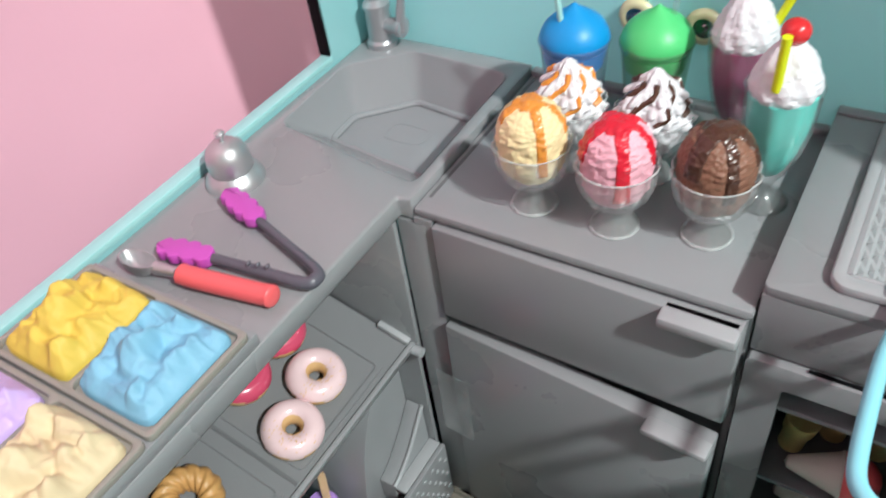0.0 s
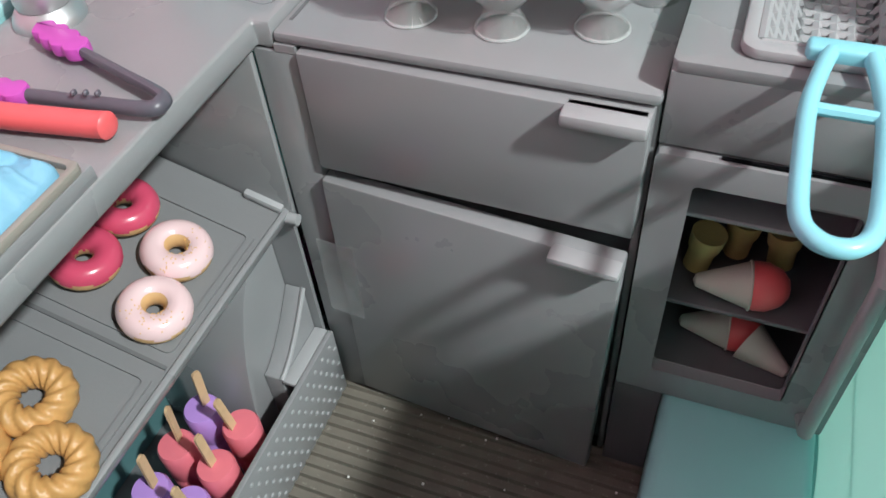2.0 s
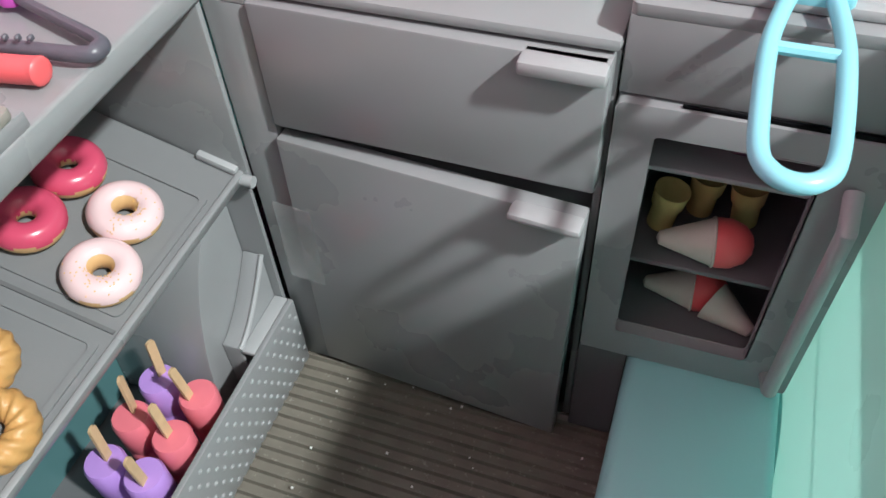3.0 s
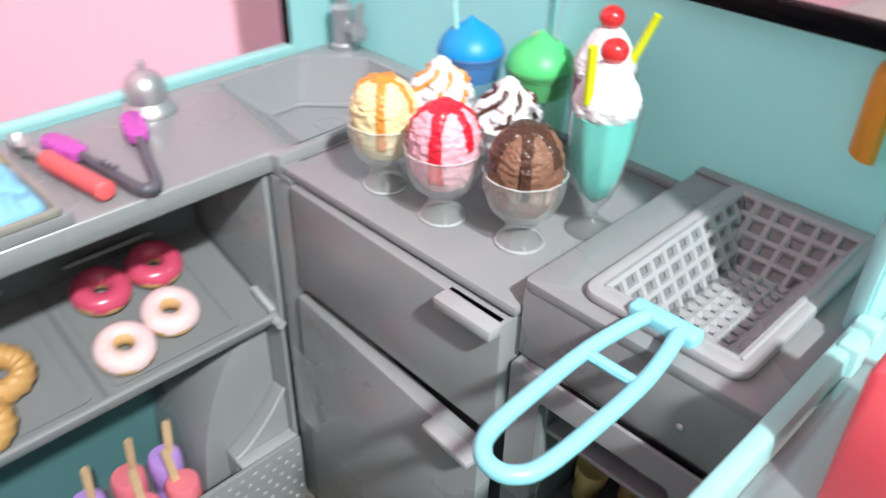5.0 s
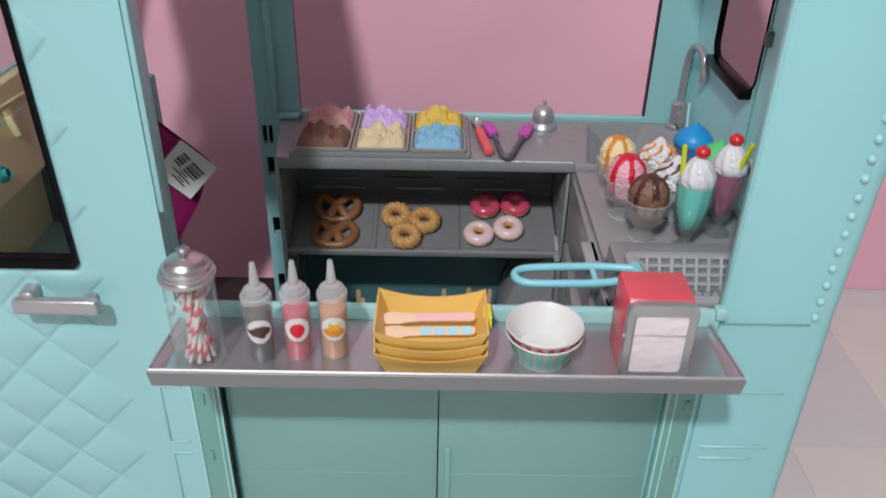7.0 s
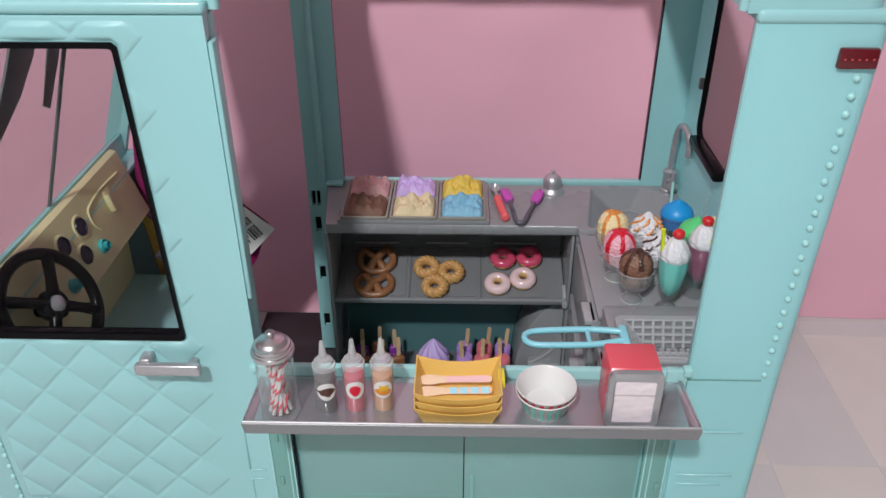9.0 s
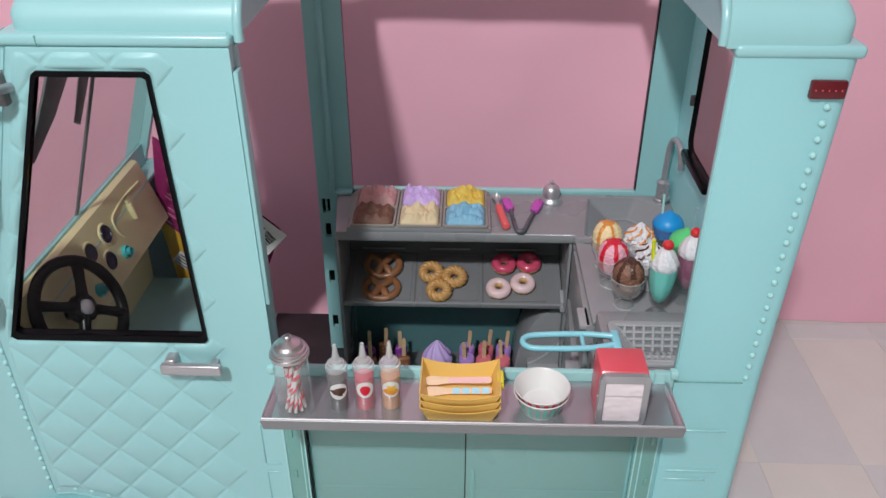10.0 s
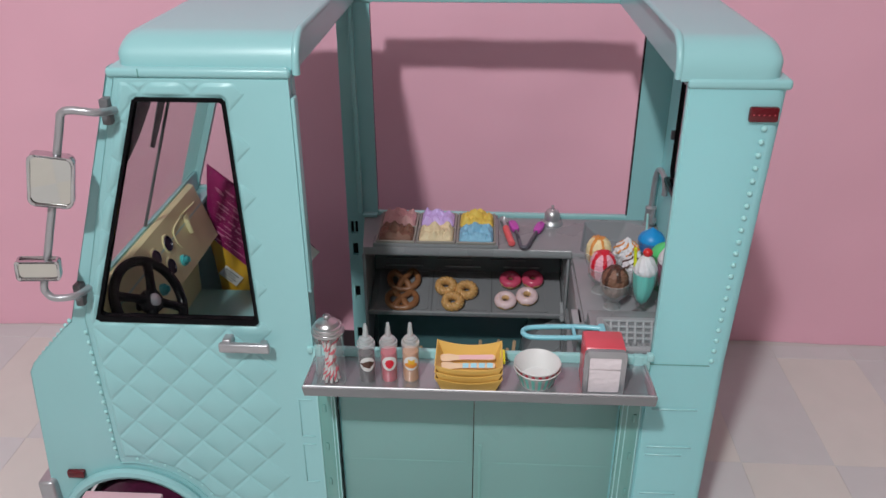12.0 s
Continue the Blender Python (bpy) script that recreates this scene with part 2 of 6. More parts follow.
CREAMS = {
    "pink": material("dusty_pink_cream", (0.60, 0.33, 0.33), 0.6, vary=0.06, scale=90, bump=0.15),
    "brown": material("brown_cream", (0.17, 0.080, 0.052), 0.6, vary=0.1, scale=90, bump=0.15),
    "lilac": material("lilac_cream", (0.58, 0.42, 0.78), 0.45, vary=0.05, scale=90, bump=0.15),
    "beige": material("beige_cream", (0.70, 0.57, 0.36), 0.6, vary=0.05, scale=90, bump=0.15),
    "yellow": material("yellow_cream", (0.72, 0.52, 0.09), 0.6, vary=0.06, scale=90, bump=0.15),
    "blue": material("sky_blue_cream", (0.22, 0.47, 0.64), 0.6, vary=0.06, scale=90, bump=0.15),
}
LILAC = material("lilac_ice", (0.47, 0.27, 0.70), 0.4, vary=0.05, scale=80)
SALMON = material("salmon_pink_ice", (0.78, 0.19, 0.24), 0.4, vary=0.05, scale=80)
BARBLUE = material("blue_wrapper", (0.02, 0.22, 0.58), 0.4, vary=0.1)
BARPURPLE = material("plum_wrapper", (0.22, 0.04, 0.30), 0.4, vary=0.3, scale=200)
CONE = material("pale_paper_cone", (0.60, 0.56, 0.50), 0.6, vary=0.06, scale=60)
WAFER = material("pale_yellow_wafer", (0.62, 0.48, 0.20), 0.6, vary=0.1, scale=90, bump=0.2)
BEARING = material("cream_wheel_plastic", (0.74, 0.68, 0.42), 0.35, vary=0.05)
ORANGE = material("orange_plastic", (0.72, 0.30, 0.02), 0.35, vary=0.05)
BRICKPINK = material("pale_pink_plastic", (0.80, 0.46, 0.52), 0.4, vary=0.04, scale=20)


def let_light_through(m, share, colour):
    """Thin plastic: a share of the light goes through and spreads."""
    nt = m.node_tree
    out = nt.nodes["Material Output"]
    mix, tr = nt.nodes.new("ShaderNodeMixShader"), nt.nodes.new("ShaderNodeBsdfTranslucent")
    tr.inputs[0].default_value = (*colour, 1)
    mix.inputs[0].default_value = share
    nt.links.new(nt.nodes["Principled BSDF"].outputs[0], mix.inputs[1])
    nt.links.new(tr.outputs[0], mix.inputs[2])
    nt.links.new(mix.outputs[0], out.inputs[0])
    return m


MINT_THIN = let_light_through(material("thin_mint_plastic", (0.355, 0.61, 0.60), 0.28, vary=0.04, scale=9, bump=0.05, bump_scale=500, coat=0.1), 0.54, (0.68, 0.95, 0.89))
MINT_SHELL = let_light_through(material("mint_shell_plastic", (0.50, 0.92, 0.97), 0.32, vary=0.03, scale=9, bump=0.05, bump_scale=500, coat=0.1), 0.42, (0.62, 0.97, 0.93))


# ---- building tools ----
ORIGIN = {}


def thing(name, at, label, category, group="", kind="", turn=0.0):
    """A top-level thing: an Empty at its base. Its parts are given in its own coordinates."""
    ob = new(name)
    ob.empty_display_size = 0.02
    ob.matrix_basis = Matrix.Translation(at) @ Matrix.Rotation(radians(turn), 4, "Z")
    ORIGIN[ob] = Vector(at)
    return tagged(ob, label, category, group, kind)


def part(name, bm, mat, parent, label="", at=None, mats=(), sharp=38.0):
    """Links a bmesh as one mesh object. at='world': the bmesh is in the world's coordinates."""
    if at == "world" and parent is not None:
        bmesh.ops.translate(bm, verts=bm.verts, vec=-ORIGIN[parent])
    bmesh.ops.recalc_face_normals(bm, faces=bm.faces)
    limit = radians(sharp)
    for f in bm.faces:
        f.smooth = True
    for e in bm.edges:
        if len(e.link_faces) == 2 and e.calc_face_angle(0) > limit:
            e.smooth = False
    me = bpy.data.meshes.new(name)
    bm.to_mesh(me)
    bm.free()
    for m in (mat, *mats):
        me.materials.append(m)
    ob = new(name, me)
    if parent is not None:
        ob.parent = parent
        ORIGIN[ob] = ORIGIN[parent]
        if label:
            ob["label"] = label
    return ob


def box(x0, x1, y0, y1, z0, z1, bevel=0.0, seg=2, bm=None):
    b = bmesh.new()
    bmesh.ops.create_cube(b, size=1)
    bmesh.ops.scale(b, vec=(x1 - x0, y1 - y0, z1 - z0), verts=b.verts)
    bmesh.ops.translate(b, vec=((x0 + x1) / 2, (y0 + y1) / 2, (z0 + z1) / 2), verts=b.verts)
    if bevel:
        bmesh.ops.bevel(b, geom=b.edges[:], offset=bevel, segments=seg, profile=0.5, affect="EDGES")
    return join(bm, b)


def join(bm, other):
    """Adds other to bm (or returns other alone)."""
    if bm is None:
        return other
    me = bpy.data.meshes.new("t")
    other.to_mesh(me)
    other.free()
    bm.from_mesh(me)
    bpy.data.meshes.remove(me)
    return bm


def prism(outer, holes=(), lo=0.0, hi=0.01, axis="y", bevel=0.0, bm=None):
    """A flat plate with holes, from outlines in the two other axes, between lo and hi along the axis."""
    b = bmesh.new()
    edges = []
    for loop in (outer, *holes):
        vs = [b.verts.new((u, v, 0)) for u, v in loop]
        edges += [b.edges.new((vs[i], vs[(i + 1) % len(vs)])) for i in range(len(vs))]
    bmesh.ops.triangle_fill(b, edges=edges, use_beauty=True, use_dissolve=False)
    faces = b.faces[:]
    got = bmesh.ops.extrude_face_region(b, geom=faces)
    up = [v for v in got["geom"] if isinstance(v, bmesh.types.BMVert)]
    bmesh.ops.translate(b, vec=(0, 0, 1), verts=up)
    for v in b.verts:
        u, w, s = v.co
        a = lo + (hi - lo) * s
        v.co = {"y": (u, a, w), "x": (a, u, w), "z": (u, w, a)}[axis]
    if bevel:
        if not holes:
            bmesh.ops.dissolve_limit(b, angle_limit=0.01, verts=b.verts, edges=b.edges)
        rim = [e for e in b.edges if len(e.link_faces) == 2 and e.calc_face_angle(0) > 0.9]
        bmesh.ops.bevel(b, geom=rim, offset=bevel, segments=2, profile=0.5, affect="EDGES", clamp_overlap=True)
    return join(bm, b)


def rounded(u0, u1, v0, v1, r, n=5):
    """An outline: a rectangle with rounded corners."""
    pts = []
    for cu, cv, a0 in ((u1 - r, v1 - r, 0), (u0 + r, v1 - r, 90), (u0 + r, v0 + r, 180), (u1 - r, v0 + r, 270)):
        pts += [(cu + r * math.cos(radians(a0 + 90 * i / n)), cv + r * math.sin(radians(a0 + 90 * i / n))) for i in range(n + 1)]
    return pts


def lathe(profile, n=32, ripple=None, bm=None, at=(0, 0, 0)):
    """A body of revolution about z from (radius, height) pairs. ripple(angle, height): a factor on the radius."""
    b = bmesh.new()
    rings = []
    for r, z in profile:
        if r < 1e-6:
            rings.append([b.verts.new((0, 0, z))])
        else:
            ring = []
            for i in range(n):
                a = 2 * math.pi * i / n
                k = r * (ripple(a, z) if ripple else 1)
                ring.append(b.verts.new((k * math.cos(a), k * math.sin(a), z)))
            rings.append(ring)
    for lo, hi in zip(rings, rings[1:]):
        for i in range(n):
            q = [lo[i % len(lo)], lo[(i + 1) % n % len(lo)], hi[(i + 1) % n % len(hi)], hi[i % len(hi)]]
            q = list(dict.fromkeys(q))
            if len(q) > 2:
                b.faces.new(q)
    bmesh.ops.translate(b, vec=at, verts=b.verts)
    return join(bm, b)


def tube(points, r, n=10, bm=None, closed=False, flat=1.0):
    """A rod of radius r (a number, or one for each point) along points."""
    b = bmesh.new()
    pts = [Vector(p) for p in points]
    count = len(pts)
    rad = r if isinstance(r, (list, tuple)) else [r] * count
    rings, up = [], None
    for i, p in enumerate(pts):
        a, c = (pts[i - 1], pts[(i + 1) % count]) if closed else (pts[max(i - 1, 0)], pts[min(i + 1, count - 1)])
        d = (c - a).normalized()
        if up is None:
            up = d.orthogonal().normalized()
        up = (up - d * up.dot(d)).normalized()
        side = d.cross(up)
        rings.append([b.verts.new(p + rad[i] * (math.cos(2 * math.pi * k / n) * up * flat + math.sin(2 * math.pi * k / n) * side)) for k in range(n)])
    for i in range(count if closed else count - 1):
        lo, hi = rings[i], rings[(i + 1) % count]
        for k in range(n):
            b.faces.new((lo[k], lo[(k + 1) % n], hi[(k + 1) % n], hi[k]))
    if not closed:
        b.faces.new(rings[0][::-1])
        b.faces.new(rings[-1])
    return join(bm, b)


def curve(points, n=8, closed=False):
    """A smooth line through points."""
    pts = [Vector(p) for p in points]
    c = len(pts)
    out = []
    for i in range(c if closed else c - 1):
        p0 = pts[i - 1] if closed or i else pts[0]
        p1, p2 = pts[i], pts[(i + 1) % c]
        p3 = pts[(i + 2) % c] if closed else pts[min(i + 2, c - 1)]
        for k in range(n):
            t = k / n
            out.append(0.5 * (2 * p1 + (p2 - p0) * t + (2 * p0 - 5 * p1 + 4 * p2 - p3) * t * t + (3 * p1 - p0 - 3 * p2 + p3) * t**3))
    return out if closed else out + [pts[-1]]


def torus(R, r, n=32, m=14, squash=1.0, ripple=None, bm=None):
    b = bmesh.new()
    rings = []
    for i in range(n):
        a = 2 * math.pi * i / n
        ring = []
        for j in range(m):
            c = 2 * math.pi * j / m
            k = r * (ripple(a, c) if ripple else 1)
            d = R + k * math.cos(c)
            ring.append(b.verts.new((d * math.cos(a), d * math.sin(a), k * math.sin(c) * squash)))
        rings.append(ring)
    for i in range(n):
        for j in range(m):
            b.faces.new((rings[i][j], rings[(i + 1) % n][j], rings[(i + 1) % n][(j + 1) % m], rings[i][(j + 1) % m]))
    return join(bm, b)


def ball(r, at=(0, 0, 0), sub=3, stretch=(1, 1, 1), bm=None):
    b = bmesh.new()
    bmesh.ops.create_icosphere(b, subdivisions=sub, radius=r)
    bmesh.ops.scale(b, vec=stretch, verts=b.verts)
    bmesh.ops.translate(b, vec=at, verts=b.verts)
    return join(bm, b)


def moved(bm, m):
    bmesh.ops.transform(bm, matrix=m, verts=bm.verts)
    return bm


def sheet(nx, ny, place, bm=None, keep=None):
    """A grid of nx by ny cells, whose corners are place(u, v) for u, v from 0 to 1."""
    b = bmesh.new()
    g = [[b.verts.new(place(i / nx, j / ny)) for j in range(ny + 1)] for i in range(nx + 1)]
    for i in range(nx):
        for j in range(ny):
            if keep is None or keep((i + 0.5) / nx, (j + 0.5) / ny):
                b.faces.new((g[i][j], g[i + 1][j], g[i + 1][j + 1], g[i][j + 1]))
    loose = [v for v in b.verts if not v.link_faces]
    bmesh.ops.delete(b, geom=loose, context="VERTS")
    return join(bm, b)


def inside(x, z, poly):
    hit = False
    for (x0, z0), (x1, z1) in zip(poly, poly[1:] + poly[:1]):
        if (z0 > z) != (z1 > z) and x < (x1 - x0) * (z - z0) / (z1 - z0) + x0:
            hit = not hit
    return hit


def depth_in(x, z, poly):
    """The distance to the outline of poly, positive inside it."""
    best = 9.0
    for (x0, z0), (x1, z1) in zip(poly, poly[1:] + poly[:1]):
        dx, dz = x1 - x0, z1 - z0
        t = max(0, min(1, ((x - x0) * dx + (z - z0) * dz) / (dx * dx + dz * dz)))
        best = min(best, math.hypot(x - x0 - t * dx, z - z0 - t * dz))
    return best if inside(x, z, poly) else -best


def rnd(p, s):
    return noise.noise(Vector(p) * s)


# ---- the room ----
def build_room():
    wall = sheet(220, 90, lambda u, v: (-3.2 + 6.4 * u, 0.603 + 0.011 * rnd((u * 22, v * 7, 1), 0.9) + 0.004 * rnd((u * 48, v * 16, 5), 1) + 0.0025 * rnd((u * 90, v * 50, 9), 1), 2.5 * v))
    back = box(-3.2, 3.2, 0.612, 0.70, 0, 2.5)
    tagged(part("wall_north", join(wall, back), PINKWALL, None), "pink painted wall with faint waves behind the toy truck", "wall", kind="structure")
    # other walls and ceiling are unseen, added for reflections and bounced light
    tagged(part("wall_south", box(-3.2, 3.2, -3.3, -3.2, 0, 2.5), ROOM, None), "plain pale room wall, added out of view", "wall", kind="structure")
    tagged(part("wall_west", box(-3.3, -3.2, -3.2, 0.7, 0, 2.5), ROOM, None), "plain pale room wall, added out of view", "wall", kind="structure")
    tagged(part("wall_east", box(3.2, 3.3, -3.2, 0.7, 0, 2.5), ROOM, None), "plain pale room wall, added out of view", "wall", kind="structure")
    tagged(part("ceiling", box(-3.3, 3.3, -3.3, 0.7, 2.5, 2.6), ROOM, None), "plain white ceiling, added out of view", "ceiling", kind="structure")
    floor = part("floor", box(-3.2, 3.2, -3.2, 0.62, -0.05, -0.0006), GROUT, None)
    tagged(floor, "floor of grey and beige tiles with thin joints", "floor", kind="structure")
    ORIGIN[floor] = Vector((0, 0, 0))
    return floor


def build_tiles(floor):
    """Tiles round the truck; they share one mesh a colour."""
    w, d = 0.152, 0.305
    protos = []
    for mat in (TILE_GREY, TILE_WARM):
        ob = part("tile", box(-w / 2 + 0.0002, w / 2 - 0.0002, -d / 2 + 0.0002, d / 2 - 0.0002, -0.006, 0, 0.0002, 1), mat, floor)
        protos.append(ob)
    used = [False, False]
    for i in range(-10, 11):
        for j in range(0, 9):
            x, y = 0.513 + w * i, 0.397 - d * (j - 0)
            k = (i + j) % 2
            if j == 0 and y + d / 2 > 0.6:
                continue
            if not used[k]:
                ob, used[k] = protos[k], True
            else:
                ob = new("tile", protos[k].data)
                ob.parent = floor
            ob.location = (x, y, 0)
    # the last short row along the wall
    for i in range(-10, 11):
        part("tile", box(0.513 + w * (i - 0.5) + 0.0006, 0.513 + w * (i + 0.5) - 0.0006, 0.5501, 0.594, -0.006, 0, 0.0005, 1), TILE_GREY, floor)


# ---- the truck's shell ----
QX, QZ = -0.2995, 0.2845
DOOR_WINDOW = [(-0.3595, 0.682), (-0.2705, 0.682), (-0.2670, 0.6785), (-0.2615, 0.411), (-0.2650, 0.4075), (-0.4520, 0.4075), (-0.4565, 0.4115), (-0.3635, 0.679)]
ARCH = (-0.463, 0.0665)


def arc(cx, cz, r, a0, a1, n=18):
    return [(cx + r * math.cos(radians(a0 + (a1 - a0) * i / n)), cz + r * math.sin(radians(a0 + (a1 - a0) * i / n))) for i in range(n + 1)]


CAB_SIDE = [(-0.2, 0.06), (-0.2, 0.712), (-0.386, 0.712), (-0.491, 0.402), (-0.502, 0.394), (-0.553, 0.340), (-0.561, 0.326), (-0.577, 0.14), (-0.577, 0.06)] + arc(*ARCH, 0.099, 175, 5)


def fillet(poly, r, n=5):
    """An outline with its corners rounded."""
    out = []
    for i, p in enumerate(poly):
        p, a, b = Vector(p), Vector(poly[i - 1]), Vector(poly[(i + 1) % len(poly)])
        u = p + (a - p).normalized() * min(r, (a - p).length * 0.46)
        w = p + (b - p).normalized() * min(r, (b - p).length * 0.46)
        for k in range(n + 1):
            t = k / n
            q = u * (1 - t) ** 2 + p * 2 * t * (1 - t) + w * t * t
            out.append((q.x, q.y))
    return out


def scaled(poly, d):
    """An outline moved inwards by d (for roundish outlines)."""
    cx, cz = sum(p[0] for p in poly) / len(poly), sum(p[1] for p in poly) / len(poly)
    out = []
    for x, z in poly:
        l = math.hypot(x - cx, z - cz)
        out.append((x + (cx - x) / l * d, z + (cz - z) / l * d))
    return out


def rounded_cap(x0, x1, y0, y1, z0, z1, r, ends, re=0.020):
    """A roof cap: a loaf with rounded long edges and, where ends says so, rounded ends."""
    def prof(u):
        n = 7
        pts = [(y0, z0)] + [(y0 + r - r * math.cos(radians(90 * i / n)), z1 - r + r * math.sin(radians(90 * i / n))) for i in range(n + 1)]
        pts += [(y1 - r + r * math.sin(radians(90 * i / n)), z1 - r + r * math.cos(radians(90 * i / n))) for i in range(n + 1)] + [(y1, z0)]
        return [(min(max(y, y0 + u * 0.6), y1 - u * 0.6), z0 + (z - z0) * (1 - u / (z1 - z0) * 0.9 if z > z0 + 0.004 else 1)) for y, z in pts]

    b = bmesh.new()
    xs = []
    n = 6
    if ends[0]:
        xs += [(x0 + re - re * math.cos(radians(90 * i / n)), re * (1 - math.sin(radians(90 * i / n)))) for i in range(n + 1)]
    else:
        xs.append((x0, 0))
    if ends[1]:
        xs += [(x1 - re + re * math.sin(radians(90 * i / n)), re * (1 - math.cos(radians(90 * i / n)))) for i in range(n + 1)]
    else:
        xs.append((x1, 0))
    rings = [[b.verts.new((x, y, z)) for y, z in prof(u)] for x, u in xs]
    for a, c in zip(rings, rings[1:]):
        for i in range(len(a) - 1):
            b.faces.new((a[i], a[i + 1], c[i + 1], c[i]))
    b.faces.new(rings[0])
    b.faces.new(rings[-1][::-1])
    return b


def build_truck():
    t = thing("food_truck", (-0.14, 0.215, 0), "mint green toy ice cream truck with an open serving side", "toy truck")

    def add(name, bm, mat, label="", parent=None, **k):
        return part(name, bm, mat, parent or t, label, at="world", **k)

    # cab side with the quilted door
    add("cab_side", prism(CAB_SIDE, [scaled(DOOR_WINDOW, -0.006)], 0.0, 0.012, "y", 0.0015), MINT)
    far = [(-0.345, 0.06), (-0.345, 0.402), (-0.40, 0.402), (-0.4755, 0.402), (-0.377, 0.694), (-0.2, 0.694), (-0.2, 0.710), (-0.400, 0.710), (-0.505, 0.402), (-0.553, 0.34), (-0.577, 0.14), (-0.577, 0.06)]
    add("far_cab_side", prism(far, [], 0.418, 0.43, "y"), MINT)
    leaf = [(-0.1985, 0.076), (-0.1985, 0.7022), (-0.3800, 0.7022), (-0.472, 0.41), (-0.472, 0.190)] + arc(*ARCH, 0.1175, 94, 22, 8)
    dp = add("cab_door", prism(leaf, [DOOR_WINDOW], -0.0035, 0.0005, "y", 0.0012), MINT, "mint door with quilted diamond relief")
    zone = [(-0.222, 0.10), (-0.222, 0.699), (-0.375, 0.699), (-0.4665, 0.41), (-0.4665, 0.20)] + arc(*ARCH, 0.128, 91, 30, 8)
    hole = scaled(DOOR_WINDOW, -0.0015)

    def quilt(u, v):
        x, z = -0.48 + 0.27 * u, 0.08 + 0.63 * v
        a, b = (x - QX) / 0.0555 + (z - QZ) / 0.0575, (x - QX) / 0.0555 - (z - QZ) / 0.0575
        near = min(abs(a - round(a)), abs(b - round(b)))
        h = min(1.0, near / 0.075)
        h = h * h * (3 - 2 * h) * 0.0011 + 0.0024 * abs(math.sin(math.pi * a) * math.sin(math.pi * b))
        fade = min(1, max(0, min(depth_in(x, z, zone), -depth_in(x, z, hole)) / 0.004))
        # the quilting ends in a zigzag beside the plain strip
        if math.floor(a) + math.floor(b) > 0:
            h = 0.0
        return (x, -0.0032 - h * fade, z)

    add("quilting", sheet(190, 440, quilt, keep=lambda u, v: depth_in(-0.48 + 0.27 * u, 0.08 + 0.63 * v, zone) > 0.0 and depth_in(-0.48 + 0.27 * u, 0.08 + 0.63 * v, hole) < 0), MINT, parent=dp, sharp=180)
    # window frame and pane
    inner = [(-0.3592, 0.6790), (-0.2722, 0.6790), (-0.2694, 0.6765), (-0.2640, 0.4165), (-0.2667, 0.4140), (-0.4475, 0.4140), (-0.4515, 0.4175), (-0.3624, 0.6765)]
    add("window_frame", prism(scaled(DOOR_WINDOW, -0.001), [inner], -0.0056, 0.0030, "y", 0.0008), BLACK, "glossy black window frame", dp)
    add("pane", prism(scaled(DOOR_WINDOW, 0.006), [], 0.002, 0.003, "y"), PANE, "clear window pane", dp).visible_shadow = False
    # handle
    add("handle", box(-0.308, -0.247, -0.0225, -0.0145, 0.3775, 0.3900, 0.0026, 3), SILVER, "silver door handle", dp)
    add("handle_mount", box(-0.3045, -0.293, -0.018, 0.0, 0.3835, 0.3935, 0.003, 3), SILVER, "silver handle mount", dp)
    add("handle_mount", box(-0.262, -0.253, -0.018, 0.0, 0.3790, 0.3860, 0.003, 2), SILVER, "silver handle mount", dp)
    # flange at the serving side of the cab
    add("door_flange", box(-0.1995, -0.1942, -0.0035, 0.012, 0.452, 0.683, 0.002), MINT)
    add("jamb", box(-0.206, -0.199, 0.010, 0.027, 0.06, 0.70, 0.002), MINT)
    # rivets of the cab
    rivet = [(0, 0.0026), (0.0012, 0.0024), (0.0023, 0.0014), (0.0027, 0)]
    proto = None

    def stud(x, z, y=-0.0005, size=1.0, parent=None):
        nonlocal proto
        if proto is None:
            proto = part("rivet", moved(lathe(rivet, 10), Matrix.Rotation(radians(90), 4, "X")), MINT_LIGHT, parent or t)
            ob = proto
        else:
            ob = new("rivet", proto.data)
            ob.parent = parent or t
        ob.location = Vector((x, y, z)) - ORIGIN[t]
        ob.scale = (size * 1.2,) * 3
    for i in range(14):
        stud(-0.4765, 0.388 - 0.0152 * i)
    for i in range(9):
        x, z = arc(*ARCH, 0.1245, 93, 24, 8)[i]
        stud(x + 0.002, z - 0.001)
    for i in range(21):
        stud(0.2835 - 0.0098 * i / 20, 0.657 - 0.2855 * i / 20)
    for i in range(9):
        stud(-0.5 - 0.0062 * i, 0.397 - 0.0069 * i, 0.0095)
    # arch lip, marker lamp, bumper end
    lip = [(x, -0.004, z) for x, z in arc(*ARCH, 0.100, 178, 2, 26)]
    add("arch_lip", tube(lip, 0.0075, 8), MINT, "rounded lip of the wheel arch")
    add("marker_lamp", box(-0.549, -0.526, -0.006, 0.002, 0.155, 0.166, 0.0015), REDLAMP, "dark red marker lamp")
    add("bumper_end", box(-0.592, -0.568, -0.012, 0.05, 0.09, 0.150, 0.006, 3), SILVER, "silver bumper end")
    add("bumper", box(-0.596, -0.574, 0.05, 0.43, 0.085, 0.14, 0.006, 3), SILVER, "silver front bumper")
    # hood and front
    hood = [(-0.577, 0.14), (-0.561, 0.328), (-0.553, 0.341), (-0.491, 0.402), (-0.487, 0.397), (-0.547, 0.337), (-0.555, 0.324), (-0.571, 0.14)]
    add("hood", prism(hood, [], 0.012, 0.418, "y", 0.0), MINT)
    add("front_panel", box(-0.577, -0.571, 0.012, 0.418, 0.06, 0.14), MINT)
